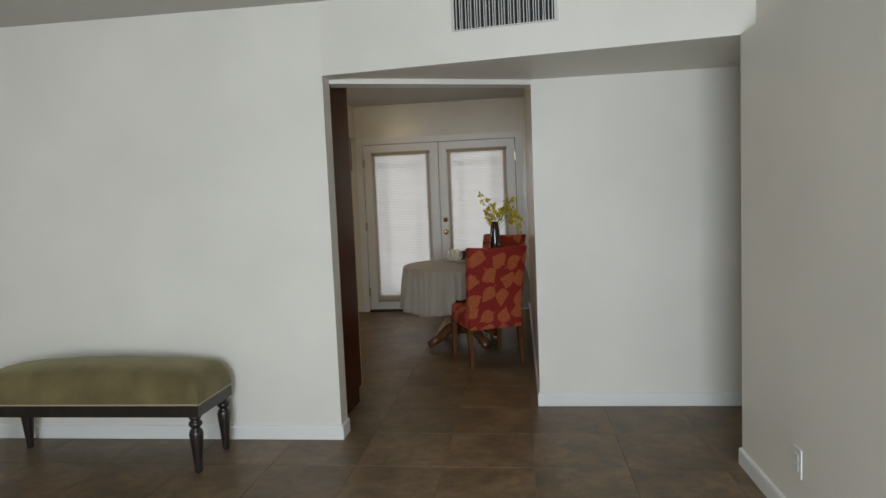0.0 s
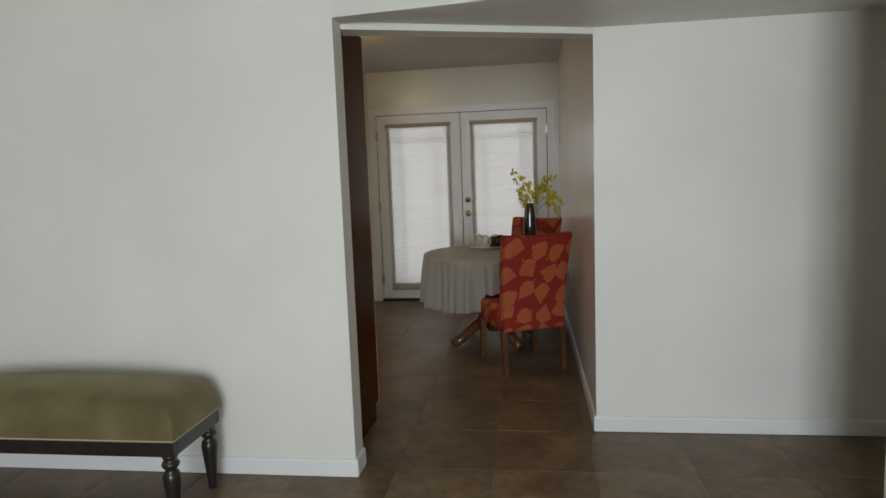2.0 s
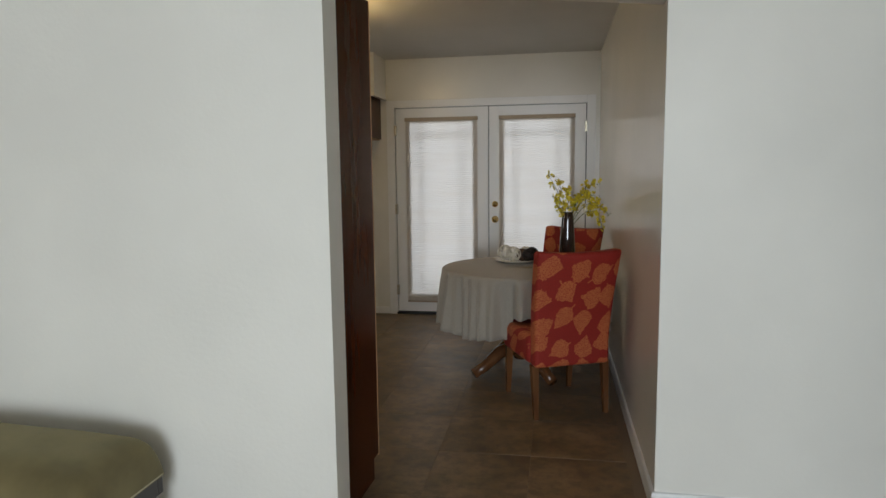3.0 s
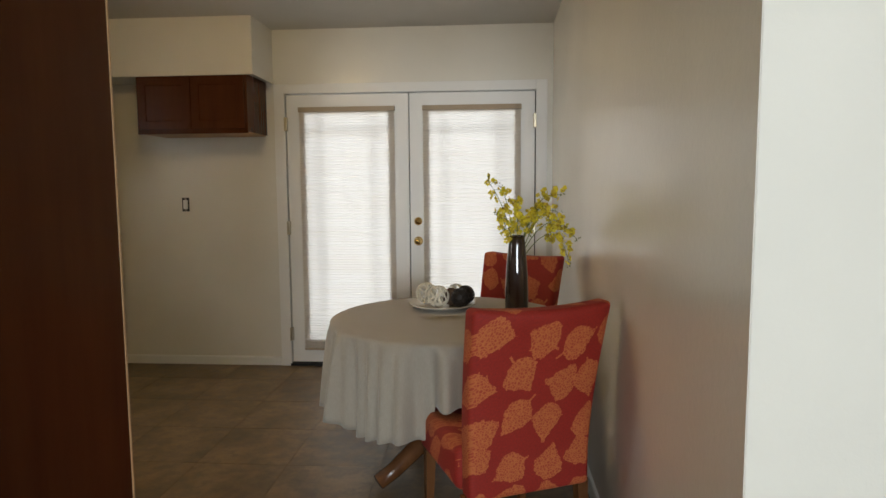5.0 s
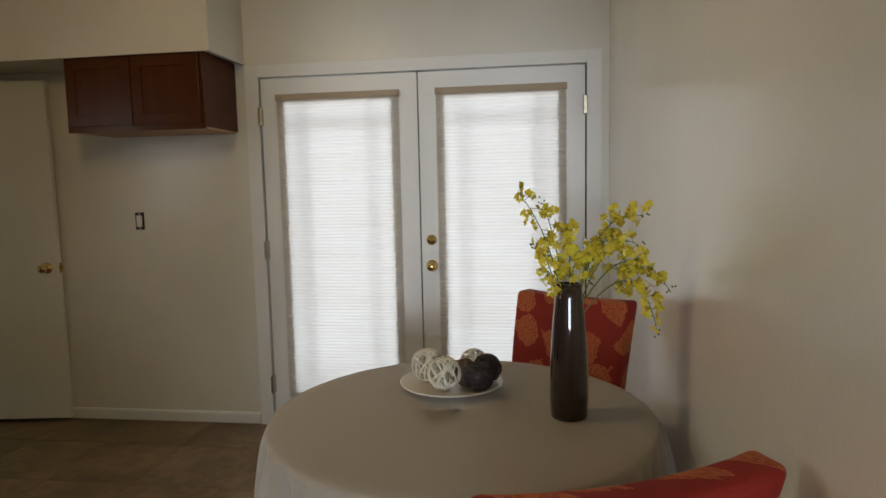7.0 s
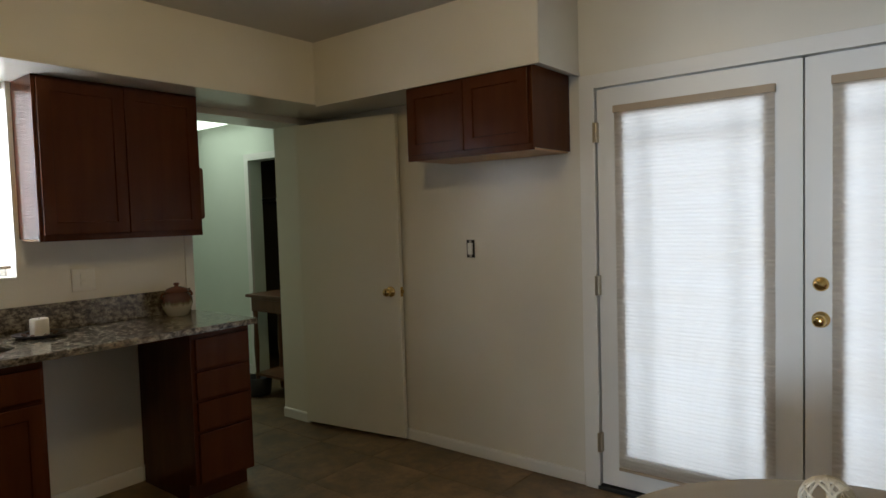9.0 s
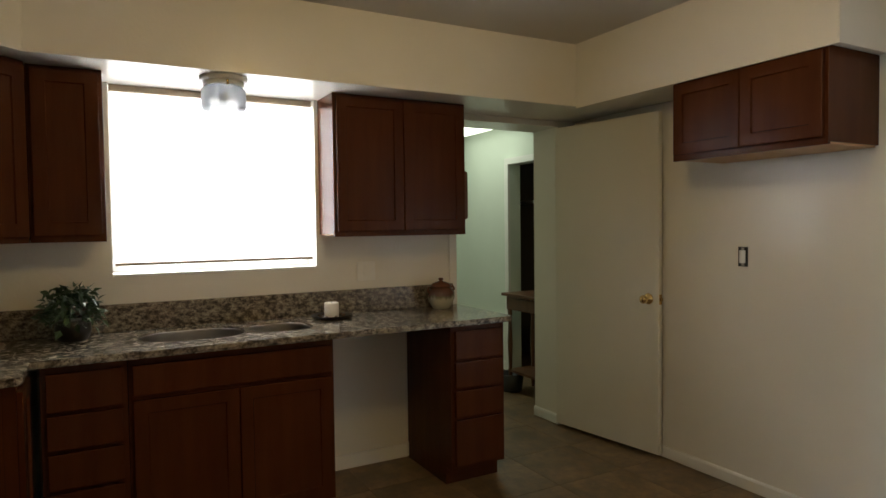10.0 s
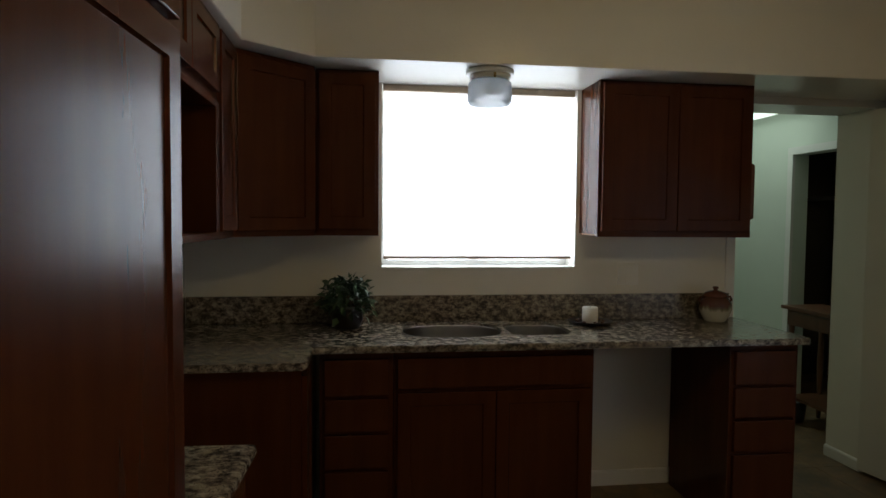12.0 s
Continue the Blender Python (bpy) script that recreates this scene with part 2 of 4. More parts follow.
LEAFRED = leaf_fabric()
VASE = material("smoked_glass", (0.035, 0.022, 0.018), 0.08)
bsdf(VASE).inputs["Coat Weight"].default_value = 0.6
PLATE = material("cream_ceramic", (0.62, 0.56, 0.46), 0.25)
RATTAN = material("white_rattan", (0.72, 0.66, 0.54), 0.7)
DARKBALL = material("dark_woven_ball", (0.02, 0.015, 0.014), 0.5)
BROWNBALL = material("brown_woven_ball", (0.12, 0.07, 0.04), 0.6)
STEM = material("flower_stem", (0.14, 0.17, 0.04), 0.6)


def petal_material():
    m = material("yellow_petal", (0.75, 0.58, 0.03), 0.55)
    g = m.node_tree.nodes.new("ShaderNodeNewGeometry")
    wire(m, ramp(m, g.outputs["Random Per Island"], (0.0, (0.36, 0.24, 0.010)), (0.25, (0.58, 0.43, 0.015)), (1.0, (0.76, 0.62, 0.04))), bsdf(m).inputs["Base Color"])
    bsdf(m).inputs["Subsurface Weight"].default_value = 0.1
    return m


PETAL = petal_material()


def leaf_material():
    m = material("green_leaf", (0.03, 0.06, 0.025), 0.35)
    g = m.node_tree.nodes.new("ShaderNodeNewGeometry")
    wire(m, ramp(m, g.outputs["Random Per Island"], (0.0, (0.018, 0.04, 0.02)), (1.0, (0.06, 0.11, 0.045))), bsdf(m).inputs["Base Color"])
    return m


LEAF = leaf_material()
POT = material("dark_pot_glaze", (0.016, 0.013, 0.011), 0.4)


def jar_material():
    m = material("drip_glaze", (0.5, 0.45, 0.35), 0.22)
    tc = m.node_tree.nodes.new("ShaderNodeTexCoord")
    s = m.node_tree.nodes.new("ShaderNodeSeparateXYZ")
    wire(m, tc.outputs["Object"], s.inputs[0])
    drip = noise_of(m, coords(m, (40, 40, 4)), 1.0, 2)
    h = calc(m, "ADD", s.outputs[2], calc(m, "MULTIPLY", drip, 0.06))
    wire(m, ramp(m, h, (0.105, (0.46, 0.42, 0.31)), (0.122, (0.15, 0.13, 0.07)), (0.138, (0.09, 0.03, 0.016))), bsdf(m).inputs["Base Color"])
    return m


JAR = jar_material()
JARLID = material("brown_glaze", (0.12, 0.04, 0.02), 0.25)
LAMPGLASS = material("lamp_dome", (0.9, 0.85, 0.7), 0.4)
bsdf(LAMPGLASS).inputs["Emission Color"].default_value = (1.0, 0.8, 0.5, 1)
bsdf(LAMPGLASS).inputs["Emission Strength"].default_value = 2.0
TUBE = material("fluorescent_diffuser", (0.8, 0.9, 0.82), 0.5)
bsdf(TUBE).inputs["Emission Color"].default_value = (0.92, 1.0, 0.79, 1)
bsdf(TUBE).inputs["Emission Strength"].default_value = 2.5
PATIO = paint("patio_concrete", (0.42, 0.38, 0.33), 0.9)


# ---- building ----
def boxes(*spans, bevel=0.0):
    """One bmesh of boxes, each (x0, x1, y0, y1, z0, z1)."""
    bm = bmesh.new()
    for x0, x1, y0, y1, z0, z1 in spans:
        m = Matrix.LocRotScale(((x0 + x1) / 2, (y0 + y1) / 2, (z0 + z1) / 2), None, (abs(x1 - x0), abs(y1 - y0), abs(z1 - z0)))
        bmesh.ops.create_cube(bm, size=1, matrix=m)
    if bevel:
        bmesh.ops.bevel(bm, geom=bm.edges[:], offset=bevel, segments=2, affect="EDGES", profile=0.6)
    return bm


def prism(points, z0, z1, bevel=0.0):
    """An upright prism over a plan outline."""
    bm = bmesh.new()
    low = bm.faces.new([bm.verts.new((x, y, z0)) for x, y in points])
    up = bmesh.ops.extrude_face_region(bm, geom=[low])
    bmesh.ops.translate(bm, vec=(0, 0, z1 - z0), verts=[v for v in up["geom"] if isinstance(v, bmesh.types.BMVert)])
    bmesh.ops.recalc_face_normals(bm, faces=bm.faces)
    if bevel:
        bmesh.ops.bevel(bm, geom=bm.edges[:], offset=bevel, segments=2, affect="EDGES")
    return bm


def lathe(profile, n=32, bm=None, at=(0, 0, 0)):
    """A turned shape from (radius, height) steps."""
    bm = bm or bmesh.new()
    rings = []
    for r, z in profile:
        r = max(r, 0.0004)
        rings.append([bm.verts.new((at[0] + r * math.cos(2 * math.pi * i / n), at[1] + r * math.sin(2 * math.pi * i / n), at[2] + z)) for i in range(n)])
    for a, b in zip(rings, rings[1:]):
        for i in range(n):
            bm.faces.new((a[i], a[(i + 1) % n], b[(i + 1) % n], b[i]))
    bm.faces.new(rings[0][::-1])
    bm.faces.new(rings[-1])
    return bm


def tube(points, radius, n=6, bm=None, closed=False):
    """A thin round rod along points; radius may be a number or one per point."""
    bm = bm or bmesh.new()
    points = [Vector(p) for p in points]
    rings = []
    for i, p in enumerate(points):
        a = points[i - 1] if (i > 0 or closed) else p
        b = points[(i + 1) % len(points)] if (i < len(points) - 1 or closed) else p
        d = (b - a).normalized()
        side = d.cross(Vector((0.31, 0.2, 0.93))).normalized()
        up = side.cross(d)
        r = radius if isinstance(radius, (int, float)) else radius[i]
        rings.append([bm.verts.new(p + r * (math.cos(2 * math.pi * k / n) * side + math.sin(2 * math.pi * k / n) * up)) for k in range(n)])
    pairs = list(zip(rings, rings[1:])) + ([(rings[-1], rings[0])] if closed else [])
    for a, b in pairs:
        for k in range(n):
            bm.faces.new((a[k], a[(k + 1) % n], b[(k + 1) % n], b[k]))
    if not closed:
        bm.faces.new(rings[0][::-1])
        bm.faces.new(rings[-1])
    return bm


def mesh(name, bm, mat, smooth=False):
    bmesh.ops.recalc_face_normals(bm, faces=bm.faces)
    data = bpy.data.meshes.new(name)
    for f in bm.faces:
        f.smooth = smooth
    bm.to_mesh(data)
    bm.free()
    data.materials.append(mat)
    return data


def part(name, bm, mat, parent=None, label="", smooth=False, m=None):
    ob = new(name, mesh(name, bm, mat, smooth))
    ob.parent = parent
    if m is not None:
        ob.matrix_basis = m
    return tagged(ob, label)


def thing(name, label, category, m=None, group="", kind=""):
    ob = new(name)
    if m is not None:
        ob.matrix_basis = m
    return tagged(ob, label, category, group, kind)


def structure(name, bm, mat, label, category):
    return tagged(part(name, bm, mat), label, category, kind="structure")


# plan of the rooms
SOUTH, BACK = 3.76, 7.9          # living room's end wall, patio door wall
SIDE, WINX = 0.10, -4.0           # kitchen's long wall, sink wall
HEAD, LIVTOP, KITTOP, SOF = 2.065, 2.465, 2.515, 2.14
JAMB = -1.052
PASS = 4.34                       # wall behind the opening

# living room
structure("wall_south", boxes((-4.6, JAMB, SOUTH, SOUTH + 0.13, 0, 2.6)), LIVING, "cream painted plaster wall behind the bench", "wall")
tilt = (3.46 - SOUTH) / (1.12 - JAMB)
structure("wall_header", prism([(JAMB, SOUTH), (1.12, 3.46), (1.12, 3.58), (JAMB, SOUTH + 0.12)], HEAD, 2.6), LIVING, "cream painted header wall over a wide opening", "wall")
structure("wall_living_side", boxes((1.05, 1.35, -2.4, 3.46, 0, HEAD), (1.12, 1.35, -2.4, 3.46, HEAD, 2.6), bevel=0.004), LIVING, "cream painted living room side wall", "wall")
structure("wall_living_far", boxes((-4.75, -4.6, -2.4, SOUTH + 0.13, 0, 2.6)), LIVING, "cream painted living room wall", "wall")
structure("wall_living_window", boxes((-4.6, -1.0, -2.55, -2.4, 0, 2.6), (0.9, 1.35, -2.55, -2.4, 0, 2.6), (-1.0, 0.9, -2.55, -2.4, 0, 0.45), (-1.0, 0.9, -2.55, -2.4, 2.15, 2.6)), LIVING, "cream painted wall with a wide window opening", "wall")
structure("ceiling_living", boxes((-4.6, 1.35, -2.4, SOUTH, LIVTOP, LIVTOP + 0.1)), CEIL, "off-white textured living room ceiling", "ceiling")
# passage
structure("wall_passage", boxes((SIDE + 0.002, 2.6, PASS, PASS + 0.12, 0, 2.6)), LIVING, "cream painted passage wall", "wall")
structure("wall_passage_end", boxes((2.6, 2.7, 3.3, PASS + 0.12, 0, 2.6)), LIVING, "cream painted end wall of the passage", "wall")
structure("wall_passage_near", boxes((1.35, 2.6, 3.3, 3.46, 0, 2.6)), LIVING, "cream painted near wall of the passage", "wall")
structure("ceiling_passage", prism([(JAMB, SOUTH + 0.12), (1.12, 3.58), (2.6, 3.46), (2.6, PASS), (SIDE, PASS), (JAMB, SOUTH + 0.125)], HEAD + 0.01, HEAD + 0.1), LIVING, "low off-white ceiling of the passage", "ceiling")
structure("wall_kitchen_header", prism([(JAMB, SOUTH + 0.13), (SIDE, PASS), (SIDE, PASS + 0.12), (JAMB - 0.03, SOUTH + 0.26)], HEAD - 0.02, 2.6), LIVING, "cream painted angled header over the kitchen doorway", "wall")

# kitchen
structure("wall_east", boxes((SIDE, SIDE + 0.12, PASS + 0.002, BACK + 0.15, 0, 2.6)), WALL, "glossy cream painted kitchen wall", "wall")
DX0, DX1, DTOP = -1.865, -0.02, 2.05
structure("wall_back", boxes((WINX - 0.3, DX0 - 0.02, BACK, BACK + 0.15, 0, 2.6), (DX1 + 0.02, SIDE, BACK, BACK + 0.15, 0, 2.6), (DX0 - 0.02, DX1 + 0.02, BACK, BACK + 0.15, DTOP + 0.02, 2.6)), WALL, "glossy cream painted wall round the patio doors", "wall")
WY0, WY1, WZ0, WZ1 = 4.97, 6.0, 1.19, 2.14
OY0, OY1 = 6.92, 7.75
structure("wall_sink", boxes((WINX - 0.28, WINX, 3.8, WY0, 0, 2.6), (WINX - 0.28, WINX, WY0, WY1, 0, WZ0), (WINX - 0.28, WINX, WY0, WY1, WZ1, 2.6), (WINX - 0.28, WINX, WY1, OY0, 0, 2.6), (WINX - 0.28, WINX, OY0, OY1, 2.1, 2.6), (WINX - 0.28, WINX, OY1, BACK, 0, 2.6)), WALL, "cream painted wall with the sink window and a doorway", "wall")
structure("wall_stove", boxes((WINX, -1.17, SOUTH + 0.13, SOUTH + 0.24, 0, 2.6)), WALL, "cream painted wall behind the tall cabinet", "wall")
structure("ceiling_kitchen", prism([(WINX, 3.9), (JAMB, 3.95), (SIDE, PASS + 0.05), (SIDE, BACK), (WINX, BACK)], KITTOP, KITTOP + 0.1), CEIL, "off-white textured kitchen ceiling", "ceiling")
structure("soffit_sink", prism([(WINX, 3.985), (JAMB - 0.02, 3.985), (JAMB - 0.02, 4.33), (-3.31, 4.40), (-3.53, 4.665), (-3.51, 7.49), (-1.95, 7.49), (-1.95, BACK), (WINX, BACK)], SOF, KITTOP, 0.003), WALL, "cream painted soffit above the wall cabinets", "soffit")
structure("trim_soffit", boxes((-1.96, -1.945, 7.495, BACK, SOF - 0.014, SOF + 0.002), (-3.5, -1.945, 7.485, 7.5, SOF - 0.014, SOF + 0.002)), WALL, "thin cream edge strip under the soffit", "trim")

# utility room behind the doorway
structure("wall_utility_far", boxes((-7.2, -5.52, 8.4, 8.52, 0, 2.6), (-4.85, -4.28, 8.4, 8.52, 0, 2.6), (-5.52, -4.85, 8.4, 8.52, 2.0, 2.6)), GREEN, "pale green painted utility room wall", "wall")
structure("wall_utility_west", boxes((-7.3, -7.2, 5.5, 8.52, 0, 2.6)), GREEN, "pale green painted utility room side wall", "wall")
structure("wall_utility_south", boxes((-7.2, -4.28, 6.3, 6.4, 0, 2.6)), GREEN, "pale green painted utility room wall", "wall")
# closet walls carry the shade inside in their colour
structure("wall_closet", boxes((-6.3, -4.4, 9.3, 9.4, 0, 2.6), (-6.3, -6.2, 8.52, 9.3, 0, 2.6), (-4.5, -4.4, 8.52, 9.3, 0, 2.6)), CLOSET_SHADE, "closet walls behind the far door opening, shade put into their dark colour", "wall")
structure("wall_utility_east", boxes((-4.28, -4.2, BACK, 8.52, 0, 2.6)), GREEN, "pale green painted return wall", "wall")
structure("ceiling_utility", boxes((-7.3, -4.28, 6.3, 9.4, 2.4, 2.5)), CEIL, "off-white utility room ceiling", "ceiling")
structure("door_frame_utility", boxes((-5.58, -5.52, 8.375, 8.4, 0, 2.06), (-5.52, -4.85, 8.375, 8.4, 2.0, 2.06), (-4.85, -4.79, 8.375, 8.4, 0, 2.06)), TRIM, "white painted door casing of the closet", "door frame")
rod = tagged(part("closet_rod", tube([(-6.2, 8.95, 1.66), (-4.5, 8.95, 1.66)], 0.016, 10), WHITE, None, "", True), "white closet rod across a dark closet", "rod", kind="structure")
light = thing("fluorescent_light", "greenish fluorescent ceiling light in the utility room", "ceiling light")
part("housing", boxes((-6.35, -5.22, 7.15, 8.28, 2.37, 2.4)), WHITE, light)
part("diffuser", boxes((-6.32, -5.25, 7.18, 8.25, 2.33, 2.37), bevel=0.006), TUBE, light, "glowing diffuser")

# skirting boards
def skirting(name, a, b, inward, h=0.085):
    """A board of 12 mm along a wall from a to b, with a rounded top edge."""
    a, b, n = Vector((*a, 0)), Vector((*b, 0)), Vector((*inward, 0)).normalized()
    bm = bmesh.new()
    rows = [(0.0, 0.002), (0.013, 0.002), (0.013, h - 0.012), (0.009, h - 0.003), (0.0, h)]
    ends = [[bm.verts.new(p + n * d + Vector((0, 0, z))) for d, z in rows] for p in (a, b)]
    k = len(rows)
    for i in range(k):
        bm.faces.new((ends[0][i], ends[0][(i + 1) % k], ends[1][(i + 1) % k], ends[1][i]))
    bm.faces.new(ends[0])
    bm.faces.new(ends[1][::-1])
    structure(name, bm, TRIM, "white painted skirting board", "baseboard")


skirting("baseboard_south", (-4.6, SOUTH), (JAMB + 0.01, SOUTH), (0, -1))
skirting("baseboard_jamb", (JAMB, SOUTH - 0.01), (JAMB, SOUTH + 0.13), (1, 0))
skirting("baseboard_living_side", (1.05, -2.4), (1.05, 3.47), (-1, 0))
skirting("baseboard_living_side_end", (1.04, 3.46), (1.35, 3.46), (0, 1))
skirting("baseboard_passage", (SIDE - 0.01, PASS), (2.6, PASS), (0, -1))
skirting("baseboard_east", (SIDE, PASS - 0.01), (SIDE, BACK), (-1, 0))
skirting("baseboard_back", (WINX, BACK), (DX0 - 0.085, BACK), (0, -1), 0.07)
skirting("baseboard_niche", (WINX, 5.9), (WINX, 6.55), (1, 0))
skirting("baseboard_doorway", (WINX - 0.28, OY1), (WINX, OY1), (0, -1), 0.07)
skirting("baseboard_utility", (-7.2, 8.4), (-5.58, 8.4), (0, -1))

# ground outside
structure("ground", boxes((-60, 60, -60, 60, -0.3, -0.12)), PATIO, "pale concrete ground outside", "ground")

# ---- patio doors ----
doorset = thing("door_patio", "white painted double patio doors with woven shades", "door", kind="structure")
for span in ((DX0 - 0.08, DX0, BACK - 0.018, BACK - 0.001, 0, DTOP + 0.07), (DX1, DX1 + 0.08, BACK - 0.018, BACK - 0.001, 0, DTOP + 0.07), (DX0, DX1, BACK - 0.018, BACK - 0.001, DTOP, DTOP + 0.07)):
    part("casing", boxes(span, bevel=0.003), TRIM, doorset, "flat white casing")
part("threshold", boxes((DX0 - 0.01, DX1 + 0.01, BACK - 0.02, BACK + 0.14, 0.001, 0.022), bevel=0.004), BLACK, doorset, "dark threshold")
for span in ((DX0 - 0.02, DX0 - 0.0035, BACK + 0.002, BACK + 0.1, 0, DTOP + 0.02), (DX1 + 0.0035, DX1 + 0.02, BACK + 0.002, BACK + 0.1, 0, DTOP + 0.02), (DX0 - 0.0035, DX1 + 0.0035, BACK + 0.002, BACK + 0.1, DTOP + 0.0035, DTOP + 0.02)):
    part("door_stop", boxes(span), TRIM, doorset)


def knob_bm(r=0.027, stem=0.045):
    """A round knob on a rose, pointing to -y."""
    bm = lathe([(0.034, 0), (0.034, 0.004), (0.03, 0.008), (0.012, 0.012), (0.011, stem - 0.02), (r * 0.8, stem - 0.012), (r, stem), (r * 0.95, stem + 0.012), (r * 0.6, stem + 0.02), (0.0, stem + 0.021)], 24)
    bmesh.ops.rotate(bm, verts=bm.verts, cent=(0, 0, 0), matrix=Matrix.Rotation(radians(90), 3, "X"))
    return bm


def pleated(x0, x1, z0, z1, y, pitch=0.019, depth=0.003):
    """A sheet folded into small level pleats."""
    bm = bmesh.new()
    n = int((z1 - z0) / pitch * 2)
    rows = []
    for i in range(n + 1):
        z = z0 + (z1 - z0) * i / n
        rows.append([bm.verts.new((x, y + depth * (i % 2), z)) for x in (x0, x1)])
    for a, b in zip(rows, rows[1:]):
        bm.faces.new((a[0], a[1], b[1], b[0]))
    return bm


def patio_leaf(x0, x1, hinge_left, knobs):
    leaf = part("door", boxes((x0, x0 + 0.125, BACK + 0.004, BACK + 0.048, 0.03, DTOP - 0.007), (x1 - 0.125, x1, BACK + 0.004, BACK + 0.048, 0.03, DTOP - 0.007), (x0 + 0.125, x1 - 0.125, BACK + 0.004, BACK + 0.048, DTOP - 0.125, DTOP - 0.007), (x0 + 0.125, x1 - 0.125, BACK + 0.004, BACK + 0.048, 0.03, 0.19)), TRIM, doorset)
    gx0, gx1, gz0, gz1 = x0 + 0.125, x1 - 0.125, 0.19, DTOP - 0.125
    w = 0.022
    part("glazing_bead", boxes((gx0, gx0 + w, BACK - 0.006, BACK + 0.004, gz0, gz1), (gx1 - w, gx1, BACK - 0.006, BACK + 0.004, gz0, gz1), (gx0 + w, gx1 - w, BACK - 0.006, BACK + 0.004, gz1 - w, gz1), (gx0 + w, gx1 - w, BACK - 0.006, BACK + 0.004, gz0, gz0 + w)), TRIM, leaf)
    pane = part("pane", boxes((gx0, gx1, BACK + 0.024, BACK + 0.028, gz0, gz1)), PANE, leaf)
    pane.visible_shadow = False
    muntins = [(gx0, gx1, BACK + 0.030, BACK + 0.046, z - 0.008, z + 0.008) for z in (1.78, 1.42, 1.06, 0.70, 0.4)]
    muntins += [(x - 0.006, x + 0.006, BACK + 0.031, BACK + 0.045, gz0, gz1) for x in (gx0 + 0.13, gx1 - 0.13)]
    part("muntin", boxes(*muntins[:1], *muntins[5:]), TRIM, leaf)
    part("shade", pleated(gx0 - 0.024, gx1 + 0.024, gz0 - 0.05, gz1 + 0.02, BACK - 0.022), SHADE, leaf, "beige woven pleated shade")
    part("shade_rail", boxes((gx0 - 0.028, gx1 + 0.028, BACK - 0.034, BACK - 0.007, gz1 - 0.01, gz1 + 0.025), bevel=0.004), RAIL, leaf, "tan shade headrail")
    part("shade_weight", boxes((gx0 - 0.024, gx1 + 0.024, BACK - 0.028, BACK - 0.008, gz0 - 0.062, gz0 - 0.048), bevel=0.003), RAIL, leaf)
    hx = x0 if hinge_left else x1
    for z in (0.25, 1.06, 1.83):
        part("hinge", boxes((hx - 0.012, hx + 0.010, BACK - 0.03, BACK + 0.003, z - 0.05, z + 0.05), bevel=0.003), HINGE, leaf)
    if knobs:
        part("knob", knob_bm(), BRASS, leaf, "polished brass knob", True, Matrix.Translation((x0 + 0.058, BACK + 0.003, 0.96)))
        part("deadbolt", lathe([(0.03, 0), (0.03, 0.008), (0.02, 0.014), (0.006, 0.015), (0.006, 0.03), (0.0, 0.031)], 20), BRASS, leaf, "brass deadbolt", True, pose(x0 + 0.058, BACK + 0.003, 1.108, 90, 0, 0))


MID = (DX0 + DX1) / 2
for x in (MID, DX0, DX1):
    part("weather_strip", boxes((x - 0.02, x + 0.02, BACK + 0.049, BACK + 0.062, 0.03, DTOP)), BLACK, doorset, "dark weather strip")
for z0, z1 in ((DTOP - 0.02, DTOP + 0.003), (0.022, 0.05)):
    part("weather_strip", boxes((DX0, DX1, BACK + 0.063, BACK + 0.075, z0, z1)), BLACK, doorset, "dark weather strip")
patio_leaf(DX0 + 0.007, MID - 0.004, True, False)
patio_leaf(MID + 0.004, DX1 - 0.007, False, True)

# ---- sink window ----
win = thing("window_sink", "white framed window over the sink, shade drawn", "window", kind="structure")
fx = WINX - 0.2
part("window_frame", boxes((fx, fx + 0.05, WY0, WY0 + 0.04, WZ0, WZ1), (fx, fx + 0.05, WY1 - 0.04, WY1, WZ0, WZ1), (fx, fx + 0.05, WY0 + 0.04, WY1 - 0.04, WZ0, WZ0 + 0.04), (fx, fx + 0.05, WY0 + 0.04, WY1 - 0.04, WZ1 - 0.04, WZ1), (fx + 0.005, fx + 0.045, 5.455, 5.505, WZ0 + 0.04, WZ1 - 0.04)), TRIM, win)
for y0, y1 in ((WY0 + 0.04, 5.455), (5.505, WY1 - 0.04)):
    pane = part("pane", boxes((fx + 0.02, fx + 0.025, y0, y1, WZ0 + 0.04, WZ1 - 0.04)), PANE, win)
    pane.visible_shadow = False
part("latch", boxes((fx + 0.05, fx + 0.066, 5.05, 5.10, WZ0 + 0.05, WZ0 + 0.062), (fx + 0.05, fx + 0.06, 5.065, 5.08, WZ0 + 0.06, WZ0 + 0.085)), HINGE, win)
part("window_sill", boxes((WINX - 0.15, WINX + 0.006, WY0 + 0.001, WY1 - 0.001, WZ0 - 0.001, WZ0 + 0.012), bevel=0.003), TRIM, win)
sh = pleated(WY0 + 0.012, WY1 - 0.012, WZ0 + 0.065, WZ1 - 0.03, 0.0)
bmesh.ops.rotate(sh, verts=sh.verts, cent=(0, 0, 0), matrix=Matrix.Rotation(radians(90), 3, "Z"))
bmesh.ops.translate(sh, verts=sh.verts, vec=(WINX - 0.035, 0, 0))
part("shade", sh, SHADE2, win, "white pleated shade lit from outside")
part("shade_rail", boxes((WINX - 0.055, WINX - 0.02, WY0 + 0.006, WY1 - 0.006, WZ1 - 0.035, WZ1 - 0.002), bevel=0.003), RAIL, win, "tan shade headrail")
